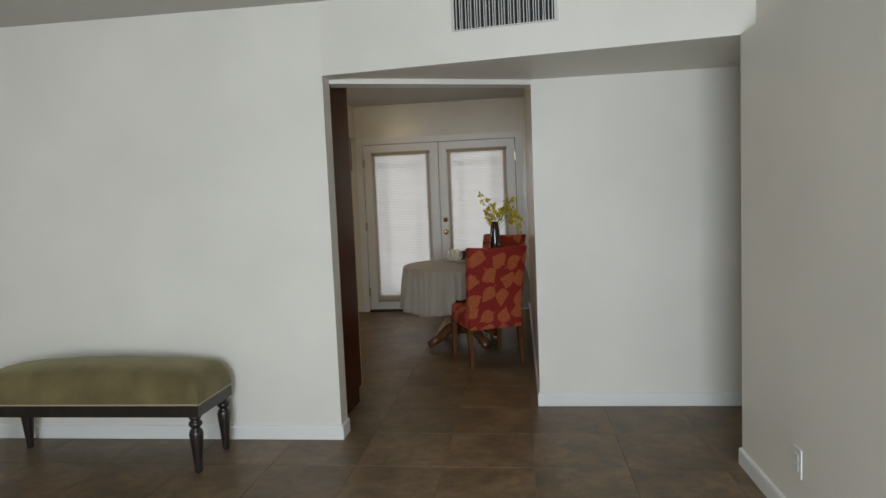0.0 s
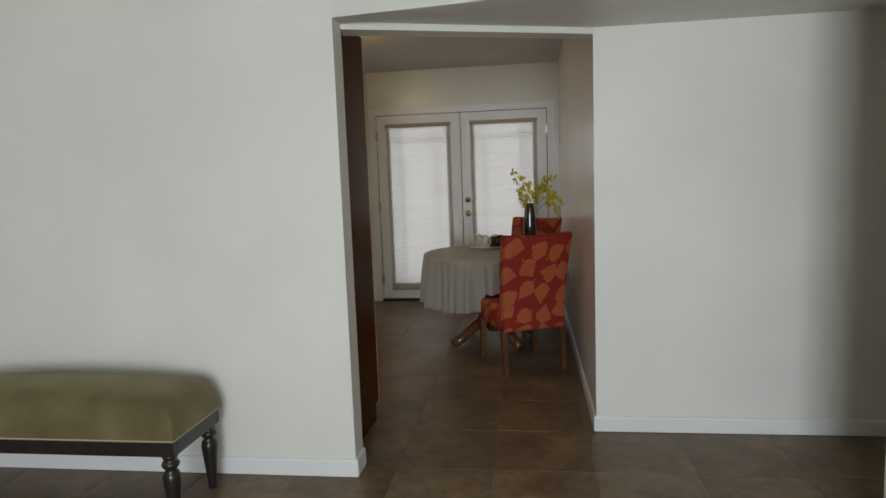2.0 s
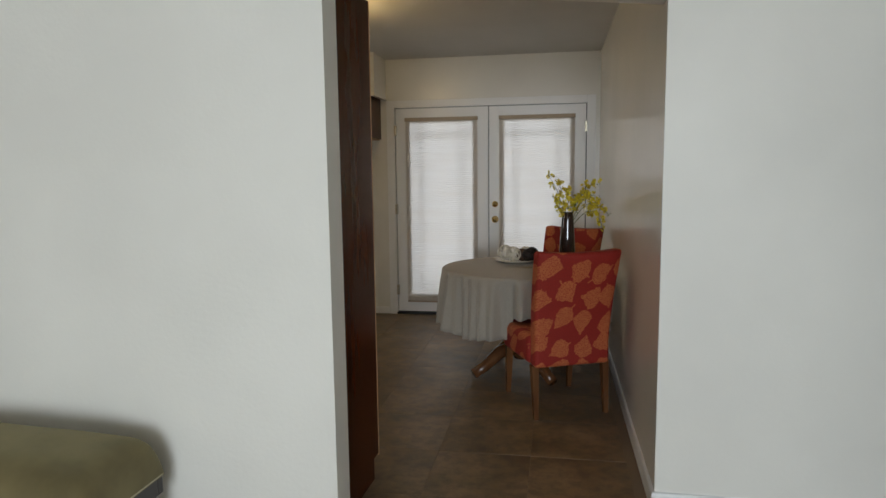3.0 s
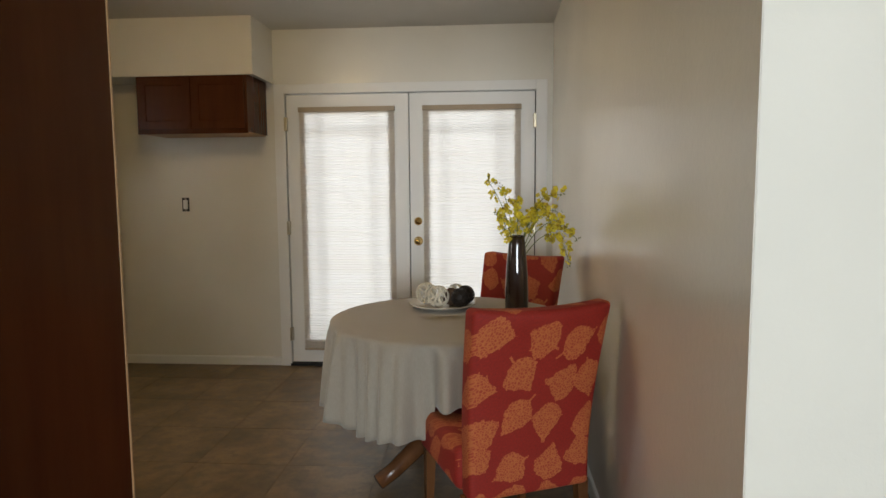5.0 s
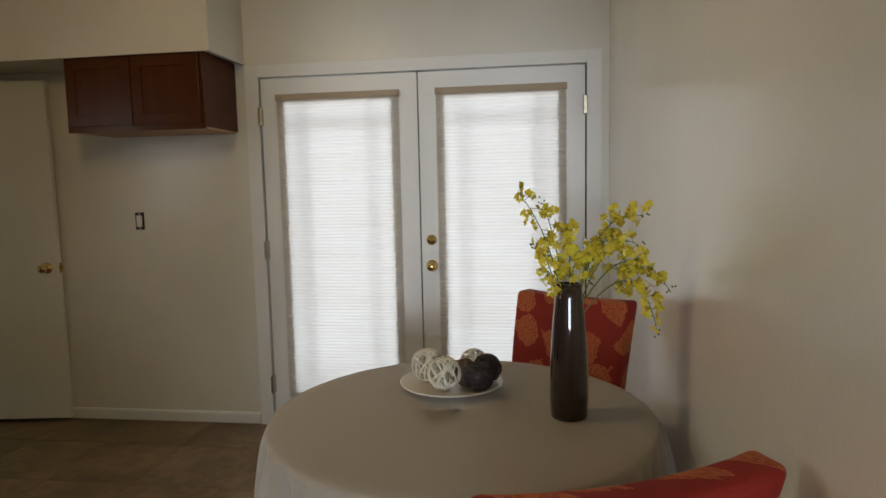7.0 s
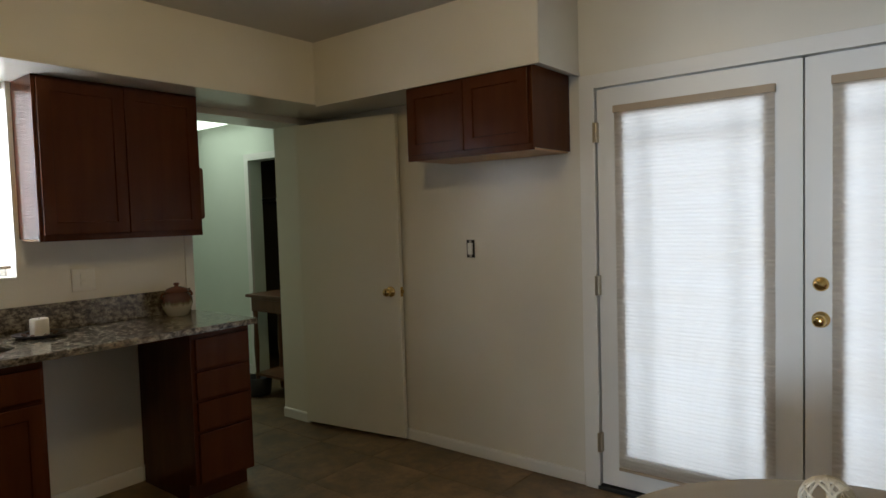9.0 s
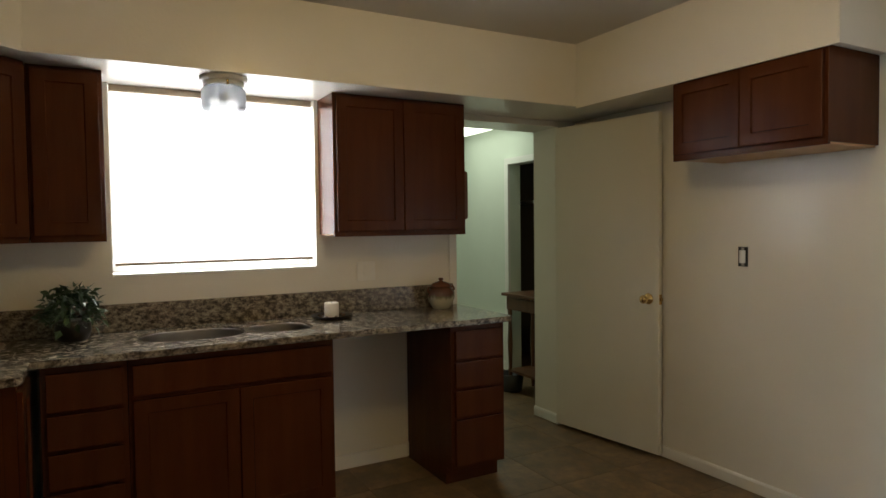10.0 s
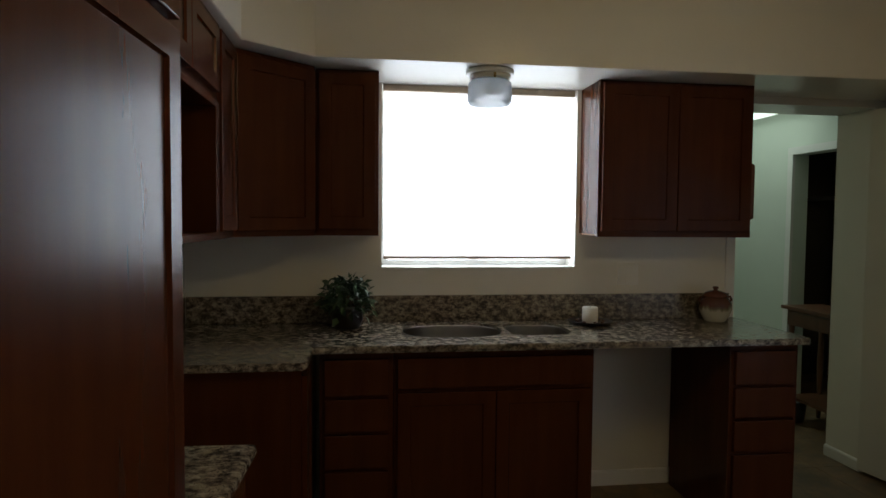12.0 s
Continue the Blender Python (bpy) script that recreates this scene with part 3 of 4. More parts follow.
part("shade_weight", boxes((WINX - 0.046, WINX - 0.026, WY0 + 0.012, WY1 - 0.012, WZ0 + 0.052, WZ0 + 0.066), bevel=0.002), RAIL, win)

# ---- open door by the sink wall ----
hinge, free = Vector((WINX + 0.01, 7.715, 0)), Vector((-3.172, 7.832, 0))
ang = math.degrees(math.atan2(free.y - hinge.y, free.x - hinge.x))
wide = (free - hinge).length
door = thing("door_utility", "cream painted flush door standing open against the wall", "door", pose(hinge.x, hinge.y, 0, 0, 0, ang), kind="structure")
part("door_leaf", boxes((0, wide, 0, 0.035, 0.025, 2.085), bevel=0.002), DOORP, door)
part("knob", knob_bm(0.026), BRASS, door, "worn brass door knob", True, pose(wide - 0.07, -0.0005, 0.965))
part("latch_plate", boxes((wide - 0.001, wide + 0.003, 0.006, 0.03, 0.935, 0.995)), BRASS, door)
part("latch_bolt", boxes((wide + 0.003, wide + 0.013, 0.01, 0.026, 0.955, 0.975), bevel=0.002), BRASS, door)
for z in (0.25, 1.05, 1.85):
    part("hinge", tube([(-0.006, 0.035, z - 0.045), (-0.006, 0.035, z + 0.045)], 0.006, 8), HINGE, door)
structure("trim_doorway", boxes((WINX - 0.004, WINX + 0.008, OY0 - 0.055, OY0 - 0.002, 0.92, 2.1), bevel=0.002), TRIM, "cream painted strip of door casing", "trim")


# ---- kitchen cabinets ----
def shaker(w, h, t=0.02, frame_w=0.055):
    """A cabinet door in its own plane: x across, z up, front to -y, with a recessed panel."""
    f = min(frame_w, h * 0.3)
    bm = boxes((0, w, -t, 0, 0, h))
    bm.normal_update()
    front = [face for face in bm.faces if face.normal.y < -0.9]
    bmesh.ops.inset_region(bm, faces=front, thickness=f, use_even_offset=True)
    bmesh.ops.inset_region(bm, faces=front, thickness=0.004, depth=0.0, use_even_offset=True)
    for v in {v for face in front for v in face.verts}:
        v.co.y += 0.007
    rim = [e for e in bm.edges if all(abs(v.co.y + t) < 1e-5 for v in e.verts) and (all(v.co.x < 1e-5 for v in e.verts) or all(v.co.x > w - 1e-5 for v in e.verts) or all(v.co.z < 1e-5 for v in e.verts) or all(v.co.z > h - 1e-5 for v in e.verts))]
    bmesh.ops.bevel(bm, geom=rim, offset=0.003, segments=2, affect="EDGES", profile=0.6)
    return bm


def slab(w, h, t=0.02):
    return boxes((0, w, -t, 0, 0, h), bevel=0.004)




def place(x, y, z, turn):
    return pose(x, y, z, 0, 0, turn)


def wall_cabinet(label, x, y, z, w, h, d, turn, doors, group=""):
    """A wall cabinet whose front bottom corner is at (x, y, z)."""
    c = thing("wall_cabinet", label, "cabinet", place(x, y, z, turn), group)
    part("body", boxes((0, w, 0, d, 0.012, h), bevel=0.002), CABINET, c)
    part("bottom_panel", boxes((0.012, w - 0.012, 0.012, d - 0.004, 0.004, 0.0125)), CABINET_IN, c, "pale wood underside")
    part("bottom_rail", boxes((0.0, w, -0.001, 0.014, 0.0, 0.03)), CABINET, c)
    dw = (w - 0.03 - 0.004 * (doors - 1)) / doors
    for i in range(doors):
        part("door", shaker(dw, h - 0.045), CABINET, c, m=Matrix.Translation((0.015 + i * (dw + 0.004), -0.0015, 0.03)))
    return c


wall_cabinet("cherry wood wall cabinet beside the sink window", -3.74, 6.02, 1.37, 0.815, SOF - 1.372, 0.257, 90, 2, "kitchen wall cabinets")
wall_cabinet("narrow cherry wood wall cabinet at the window", -3.74, 4.655, 1.37, 0.29, SOF - 1.372, 0.257, 90, 1, "kitchen wall cabinets")
wall_cabinet("short cherry wood wall cabinet over the fridge space", -2.79, 7.52, 1.737, 0.785, SOF - 1.74, 0.376, 0, 2, "kitchen wall cabinets")
# corner cabinet with its door across the corner
cor = tagged(new("corner_cabinet"), "cherry wood corner wall cabinet with one door", "cabinet", "kitchen wall cabinets")
part("body", prism([(-3.995, 3.99), (-3.42, 3.99), (-3.42, 4.345), (-3.7, 4.652), (-3.995, 4.652)], 1.37, SOF - 0.003), CABINET, cor)
a0, a1 = Vector((-3.42, 4.345)), Vector((-3.7, 4.652))
dirn = math.degrees(math.atan2(a1.y - a0.y, a1.x - a0.x))
part("door", shaker((a1 - a0).length - 0.02, SOF - 1.42), CABINET, cor, m=pose(a0.x + 0.01 * (a1.x - a0.x) / 0.41 + 0.002, a0.y + 0.008, 1.395, 0, 0, dirn))
# over the stove
wall_cabinet("cherry wood wall cabinet over the stove space", -2.32, 4.345, 1.86, 0.78, SOF - 1.863, 0.355, 180, 2, "kitchen wall cabinets")
wall_cabinet("narrow cherry wood wall cabinet beside the corner", -3.105, 4.345, 1.37, 0.31, SOF - 1.372, 0.355, 180, 1, "kitchen wall cabinets")
shelf = thing("open_shelf", "open cherry wood shelf box above the stove space", "shelf")
part("shelf_frame", boxes((-3.098, -3.05, 3.992, 4.36, 1.375, 1.857), (-2.37, -2.322, 3.992, 4.36, 1.375, 1.857), (-3.05, -2.37, 3.992, 4.36, 1.375, 1.40), (-3.05, -2.37, 3.992, 4.36, 1.835, 1.857), bevel=0.002), CABINET, shelf)
part("shelf_back", boxes((-3.05, -2.37, 3.994, 4.0, 1.40, 1.835)), CABINET, shelf)


def base_cabinet(label, y0, y1, fronts, group="kitchen base cabinets", sides=True):
    """A base cabinet on the sink wall from y0 to y1; fronts: (kind, y0, y1, z0, z1)."""
    c = thing("base_cabinet", label, "cabinet", place(-3.43, y0, 0, 90), group)
    w = y1 - y0
    for x in (0, w - 0.018):
        part("side_panel", boxes((x, x + 0.018, 0, 0.545, 0.1, 0.888)), CABINET, c)
    part("back_panel", boxes((0.018, w - 0.018, 0.53, 0.545, 0.1, 0.888)), CABINET, c)
    part("floor_panel", boxes((0.018, w - 0.018, 0.021, 0.53, 0.1, 0.118)), CABINET, c)
    part("face_panel", boxes((0.018, w - 0.018, 0.001, 0.02, 0.1, 0.888)), CABINET, c)
    part("toe_kick", boxes((0.002, w - 0.002, 0.07, 0.54, 0.001, 0.1)), CABINET, c, "recessed toe kick")
    for kind, a, b, z0, z1 in fronts:
        bm = shaker(b - a, z1 - z0) if kind == "door" else slab(b - a, z1 - z0)
        part("door" if kind == "door" else "drawer_front", bm, CABINET, c, m=Matrix.Translation((a, -0.001, z0)))
    return c


def drawers(w):
    return [("drawer", 0.02, w - 0.02, z0, z1) for z0, z1 in ((0.70, 0.855), (0.545, 0.685), (0.385, 0.53), (0.12, 0.37))]


base_cabinet("cherry wood drawer cabinet beside the doorway", 6.55, 6.89, drawers(0.34))
base_cabinet("cherry wood drawer cabinet beside the sink", 4.69, 5.0, drawers(0.31))
base_cabinet("cherry wood sink cabinet with two doors", 5.003, 5.895, [("drawer", 0.015, 0.877, 0.725, 0.855), ("door", 0.015, 0.444, 0.12, 0.705), ("door", 0.448, 0.877, 0.12, 0.705)])
corner = tagged(new("corner_base_cabinet"), "cherry wood corner base cabinet under the granite", "cabinet", "kitchen base cabinets")
part("body", boxes((-3.985, -3.14, 3.99, 4.64, 0.1, 0.888)), CABINET, corner)
part("toe_kick", boxes((-3.98, -3.15, 3.992, 4.57, 0.001, 0.1)), CABINET, corner)
part("door", shaker(0.27, 0.73), CABINET, corner, m=pose(-3.15, 4.641, 0.125, 0, 0, 180))
part("end_panel", boxes((-3.14, -3.128, 4.0, 4.6, 0.1, 0.888)), CABINET, corner)

# worktop with the two sink bowls cut out
def rounded(x0, x1, y0, y1, r, n=7):
    pts = []
    for cx, cy, a in ((x1 - r, y1 - r, 0), (x0 + r, y1 - r, 90), (x0 + r, y0 + r, 180), (x1 - r, y0 + r, 270)):
        pts += [(cx + r * math.cos(radians(a + 90 * k / n)), cy + r * math.sin(radians(a + 90 * k / n))) for k in range(n + 1)]
    return pts


BOWLS = [(-3.93, -3.53, 5.06, 5.535, 0.17), (-3.90, -3.56, 5.562, 5.865, 0.10)]
SLAB = [(-3.998, 3.988), (-3.085, 3.988), (-3.085, 4.645), (-3.105, 4.665), (-3.37, 4.665), (-3.365, 4.69), (-3.365, 6.90), (-3.385, 6.92), (-3.998, 6.92)]
slab_ob = new("worktop", mesh("worktop", prism(SLAB, 0.89, 0.92, 0.004), GRANITE))
for b in BOWLS:
    cutter = new("cutter", mesh("cutter", prism(rounded(*b), 0.8, 1.0), GRANITE))
    mod = slab_ob.modifiers.new("bowl", "BOOLEAN")
    mod.operation, mod.object = "DIFFERENCE", cutter
cut = bpy.data.meshes.new_from_object(slab_ob.evaluated_get(bpy.context.evaluated_depsgraph_get()))
for ob in [o for o in scene.objects if o.name.startswith("cutter")] + [slab_ob]:
    bpy.data.objects.remove(ob)
counter = thing("kitchen_counter", "polished speckled brown granite kitchen worktop", "worktop")
top = new("counter_slab", cut)
top.parent = counter
part("backsplash", boxes((-3.998, -3.978, 4.01, 6.88, 0.921, 1.056), bevel=0.002), GRANITE, counter)
part("stove_backsplash", boxes((-3.976, -3.12, 3.988, 4.008, 0.921, 1.056), bevel=0.002), GRANITE, counter)
sink = thing("kitchen_sink", "stainless steel double bowl undermount sink", "sink")
for x0, x1, y0, y1, r in BOWLS:
    bm = bmesh.new()
    rings = []
    for inset, z in ((0.0012, 0.908), (0.004, 0.908), (0.0045, 0.905), (0.005, 0.90), (0.007, 0.86), (0.014, 0.72), (0.05, 0.70), (0.12, 0.697)):
        rings.append([bm.verts.new((x, y, z)) for x, y in rounded(x0 + inset, x1 - inset, y0 + inset, y1 - inset, max(r - inset, 0.02))])
    for p, q in zip(rings, rings[1:]):
        for i in range(len(p)):
            bm.faces.new((p[i], p[(i + 1) % len(p)], q[(i + 1) % len(p)], q[i]))
    bm.faces.new(rings[-1])
    bowl = part("bowl", bm, STEEL, sink, smooth=True)
    part("drain", lathe([(0.045, 0), (0.045, 0.004), (0.035, 0.005), (0.03, 0.001), (0.0, 0.001)], 20), STEEL, bowl, smooth=True, m=Matrix.Translation(((x0 + x1) / 2, (y0 + y1) / 2, 0.6975)))

# tall cabinet, its front a little askew of the wall
TALL = pose(-1.127, 4.52, 0, 0, 0, -2.6)
tall = thing("tall_cabinet", "tall cherry wood pantry cabinet with panelled doors", "cabinet", TALL)
TWID = 0.749
part("body", boxes((-TWID, 0, -0.51, -0.022, 0.1, SOF - 0.004)), CABINET, tall)
part("toe_kick", boxes((-TWID + 0.005, -0.005, -0.51, -0.09, 0.001, 0.1)), CABINET, tall)
part("side_panel", boxes((0.001, 0.013, -0.625, -0.0235, 0.1, SOF - 0.004), bevel=0.001), CABINET, tall, "plain reddish end panel")
part("toe_panel", boxes((0.001, 0.013, -0.625, -0.09, 0.002, 0.0995)), CABINET, tall)
# pale wood colour paints in the bright highlight along the front edge
part("edge_strip", boxes((0.001, 0.0145, -0.0232, -0.018, 0.09, SOF - 0.004), bevel=0.001), CABINET_IN, tall, "pale front edge with its highlight painted in")
part("door", shaker(TWID - 0.01, 1.652, 0.022, 0.055), CABINET, tall, m=pose(-0.003, -0.021, 0.11, 0, 0, 180))
part("door", shaker(TWID - 0.01, 0.345, 0.022, 0.055), CABINET, tall, "small upper door", m=pose(-0.003, -0.021, 1.78, 0, 0, 180))
near = thing("stove_counter", "small granite worktop beside the stove space", "worktop", TALL)
part("counter_slab", boxes((-1.16, -TWID - 0.003, -0.50, 0.039, 0.882, 0.912), bevel=0.011), GRANITE, near)
nb = thing("base_cabinet", "narrow cherry wood base cabinet beside the stove space", "cabinet", TALL, "kitchen base cabinets")
part("body", boxes((-1.15, -TWID - 0.004, -0.5, -0.005, 0.1, 0.881)), CABINET, nb)
part("toe_kick", boxes((-1.145, -TWID - 0.006, -0.5, -0.075, 0.001, 0.1)), CABINET, nb)
part("door", shaker(0.35, 0.58), CABINET, nb, m=pose(-0.785, -0.0045, 0.12, 0, 0, 180))
part("drawer_front", slab(0.35, 0.14), CABINET, nb, m=pose(-0.785, -0.0045, 0.715, 0, 0, 180))

# ---- fixtures ----
fix = thing("ceiling_light", "round ribbed glass ceiling light over the sink", "ceiling light", pose(-3.66, 5.455, SOF))
part("base_plate", lathe([(0.105, -0.022), (0.11, -0.02), (0.11, -0.002), (0.0, 0.0)], 32), VENTM, fix, smooth=True)
part("collar", lathe([(0.088, -0.045), (0.095, -0.043), (0.095, -0.02), (0.0, -0.02)], 32), VENTM, fix, "grey metal collar", True)
bm = bmesh.new()
prof = [(0.085, -0.046), (0.098, -0.06), (0.100, -0.10), (0.100, -0.14), (0.094, -0.155), (0.05, -0.16), (0.0, -0.16)]
lathe(prof, 72, bm)
for v in bm.verts:
    r = math.hypot(v.co.x, v.co.y)
    if r > 0.095:
        k = 1 + 0.02 * math.cos(36 * math.atan2(v.co.y, v.co.x))
        v.co.x *= k
        v.co.y *= k
part("glass_shade", bm, CLEAR, fix, "ribbed clear glass drum", True)
part("bulb", lathe([(0.012, -0.05), (0.014, -0.06), (0.028, -0.085), (0.024, -0.105), (0.0, -0.112)], 16), CANDLE, fix, smooth=True)
part("screw", lathe([(0.006, -0.052), (0.006, -0.03), (0.0, -0.03)], 10), BRASS, fix, m=Matrix.Translation((0.108, 0, 0)), smooth=True)

dome = thing("ceiling_light", "round warm-lit dome ceiling light in the kitchen", "ceiling light", pose(-1.78, 5.8, KITTOP))
part("base_plate", lathe([(0.15, -0.02), (0.16, -0.015), (0.16, -0.001), (0.0, 0)], 32), VENTM, dome, smooth=True)
part("dome_glass", lathe([(0.0, -0.075), (0.05, -0.073), (0.10, -0.06), (0.135, -0.04), (0.148, -0.021)], 32), LAMPGLASS, dome, "glowing frosted dome", True)

# supply grille over the opening
vx0, vx1, vz0, vz1 = -0.30, 0.235, 2.222, 2.40
vent = thing("air_vent", "white metal supply grille over the opening", "air vent", pose(JAMB, SOUTH, 0, 0, 0, math.degrees(math.atan(tilt))))
ux0, ux1 = vx0 - JAMB, vx1 - JAMB
part("backing", boxes((ux0 + 0.004, ux1 - 0.004, -0.003, -0.001, vz0 + 0.004, vz1 - 0.004)), DARK, vent, "dark duct")
part("frame", boxes((ux0 - 0.004, ux0 + 0.012, -0.014, -0.0032, vz0, vz1), (ux1 - 0.012, ux1 + 0.004, -0.014, -0.0032, vz0, vz1), (ux0 + 0.012, ux1 - 0.012, -0.014, -0.0032, vz1 - 0.014, vz1), (ux0 + 0.012, ux1 - 0.012, -0.014, -0.0032, vz0, vz0 + 0.005)), VENTM, vent)
SLAT = mesh("slat", boxes((-0.0022, 0.0022, -0.012, -0.0035, vz0 + 0.005, vz1 - 0.014)), VENTM)
count = 32
for i in range(count):
    s = new("slat", SLAT)
    s.parent = vent
    s.matrix_basis = Matrix.Translation((ux0 + 0.016 + (ux1 - ux0 - 0.032) * (i + 0.5) / count, 0, 0)) @ Matrix.Rotation(radians(18 * math.sin(i * 2.3)), 4, "Z") @ Matrix.Translation((0, 0.0, 0))


def outlet(name, label, m, cover=True, category="outlet", gang=0.035):
    """A wall plate that looks to -y."""
    o = thing(name, label, category, m)
    if cover:
        part("plate", boxes((-gang, gang, -0.006, -0.0005, -0.057, 0.057), bevel=0.002), WHITE, o)
        for z in (-0.02, 0.02):
            part("socket", boxes((-0.016, 0.016, -0.0085, -0.0058, z - 0.014, z + 0.014), bevel=0.002), WHITE, o)
    return o


outlet("wall_outlet", "white double wall outlet above the skirting", pose(1.05, 2.83, 0.285, 0, 0, -90))
outlet("wall_outlet", "cream double outlet plate on the sink wall", pose(WINX, 6.30, 1.16, 0, 0, 90), gang=0.058)
raw = outlet("uncovered_outlet", "uncovered outlet box with its plate missing", pose(-2.66, BACK, 1.24), False)
part("box", boxes((-0.028, 0.028, -0.004, -0.0005, -0.052, 0.052), bevel=0.001), BLACK, raw, "dark cut-out box")
part("receptacle", boxes((-0.017, 0.017, -0.012, -0.004, -0.034, 0.034), bevel=0.003), WHITE, raw, "pale receptacle")
part("strap", boxes((-0.008, 0.008, -0.0065, -0.004, -0.049, 0.049)), STEEL, raw)

# ---- bench ----
bench = thing("bench", "olive velvet upholstered bench with turned black legs", "bench", pose(-2.30, 3.465, 0))
L, D = 0.65, 0.19
RZ0, RZ1 = 0.30, 0.362
part("seat_frame", boxes((-L, L, -D, -D + 0.03, RZ0, RZ1), (-L, L, D - 0.03, D, RZ0, RZ1), (-L, -L + 0.03, -D + 0.03, D - 0.03, RZ0, RZ1), (L - 0.03, L, -D + 0.03, D - 0.03, RZ0, RZ1), bevel=0.003), BLACKWOOD, bench)
bm = bmesh.new()
nx, ny = 48, 18
grid = []
for j in range(ny + 1):
    row = []
    for i in range(nx + 1):
        u, v = math.sin((i / nx - 0.5) * math.pi), math.sin((j / ny - 0.5) * math.pi)
        e = max(0.0, 1 - abs(u) ** 30) ** 0.5 * max(0.0, 1 - abs(v) ** 9) ** 0.5
        crown = 0.05 * (1 - abs(u) ** 2.4) * (1 - abs(v) ** 2.2)
        z = RZ1 + 0.006 + (0.145 + crown) * e + 0.004 * noise.noise(Vector((u * 4, v * 2, 0)))
        row.append(bm.verts.new((u * (L + 0.004), v * (D + 0.004), z)))
    grid.append(row)
for j in range(ny):
    for i in range(nx):
        bm.faces.new((grid[j][i], grid[j][i + 1], grid[j + 1][i + 1], grid[j + 1][i]))
rim = [e for e in bm.edges if e.is_boundary]
down = bmesh.ops.extrude_edge_only(bm, edges=rim)
for v in [g for g in down["geom"] if isinstance(g, bmesh.types.BMVert)]:
    v.co.z = RZ1 - 0.001
part("cushion", bm, VELVET, bench, "domed olive velvet cushion", True)
part("piping", tube([(-L, -D - 0.003, RZ1 + 0.005), (0, -D - 0.003, RZ1 + 0.005), (L, -D - 0.003, RZ1 + 0.005), (L + 0.003, -D, RZ1 + 0.005), (L + 0.003, D, RZ1 + 0.005)], 0.0035), PIPING, bench, "pale piping")
LEGP = [(0.017, 0.0), (0.019, 0.01), (0.025, 0.09), (0.034, 0.18), (0.036, 0.205), (0.030, 0.225), (0.020, 0.235), (0.031, 0.247), (0.036, 0.258), (0.031, 0.270), (0.020, 0.278), (0.030, 0.286), (0.032, 0.301)]
LEG = mesh("leg", lathe(LEGP, 24), BLACKWOOD, True)
for x in (-L + 0.04, L - 0.04):
    for y in (-D + 0.036, D - 0.036):
        leg = new("leg", LEG)
        leg.parent = bench
        leg.location = (x, y, 0)

# ---- table and what stands on it ----
TC = Vector((-0.535, 6.15, 0))
table = thing("round_table", "round wooden pedestal table under a linen cloth", "table", pose(TC.x, TC.y, 0))
part("tabletop", lathe([(0.53, 0.715), (0.545, 0.72), (0.545, 0.742), (0.53, 0.747), (0.0, 0.747)], 48), TABLEWOOD, table, smooth=False)
part("pedestal", lathe([(0.05, 0.10), (0.07, 0.14), (0.09, 0.22), (0.07, 0.32), (0.045, 0.40), (0.05, 0.60), (0.09, 0.69), (0.12, 0.7155)], 28), TABLEWOOD, table, smooth=True)
for k in range(4):
    a = radians(-145 + 90 * k)
    pts = [(0.04 * math.cos(a), 0.04 * math.sin(a), 0.19), (0.18 * math.cos(a), 0.18 * math.sin(a), 0.16), (0.30 * math.cos(a), 0.30 * math.sin(a), 0.075), (0.38 * math.cos(a), 0.38 * math.sin(a), 0.037)]
    part("foot", tube(pts, [0.05, 0.045, 0.038, 0.036], 12), TABLEWOOD, table, "honey wood claw foot", True)


C1, C1A = Vector((-0.427, 5.235, 0)), 23.7
C2, C2A = Vector((0.0, 6.62, 0)), 180 - 34.5


def cloth():
    bm = bmesh.new()
    n, R, H = 288, 0.556, 0.752
    rings = []
    seats = [(math.atan2(5.62 - TC.y, -0.36 - TC.x), 0.36), (math.atan2(6.58 - TC.y, -0.2 - TC.x), 0.5)]
    for r in (0.001, 0.15, 0.30, 0.42, 0.50, 0.54):
        rings.append([bm.verts.new((r * math.cos(2 * math.pi * i / n), r * math.sin(2 * math.pi * i / n), H + 0.0001 * math.sin(3 * i * 0.2))) for i in range(n)])
    steps = 16
    for k in range(1, steps + 1):
        f = k / steps
        ring = []
        for i in range(n):
            a = 2 * math.pi * i / n
            fold = math.sin(a * 15 + 1.6 * math.sin(a * 5 + 0.7)) * (0.75 + 0.4 * math.sin(a * 7 + 1)) + 0.35 * math.sin(a * 41 + 2 * math.sin(3 * a))
            hem = 0.365 + 0.018 * math.sin(4 * a + 0.6) + 0.012 * math.sin(9 * a)
            for at, half in seats:
                gap = abs((a - at + math.pi) % (2 * math.pi) - math.pi)
                lift = max(0.0, min(1.0, (half + 0.07 - gap) / 0.07))
                hem = hem + (0.505 - hem) * lift
            if f < 0.12:
                q = f / 0.12
                r, z = R - 0.016 + 0.016 * math.sin(q * math.pi / 2), H - 0.016 * (1 - math.cos(q * math.pi / 2))
            else:
                q = (f - 0.12) / 0.88
                r = R + 0.014 * q + 0.054 * fold * q ** 0.5
                z = H - 0.016 - (H - 0.016 - hem) * q
            ring.append(bm.verts.new((min(r * math.cos(a), SIDE - TC.x - 0.018), r * math.sin(a), z)))
        rings.append(ring)
    for p, q in zip(rings, rings[1:]):
        for i in range(n):
            bm.faces.new((p[i], p[(i + 1) % n], q[(i + 1) % n], q[i]))
    return bm


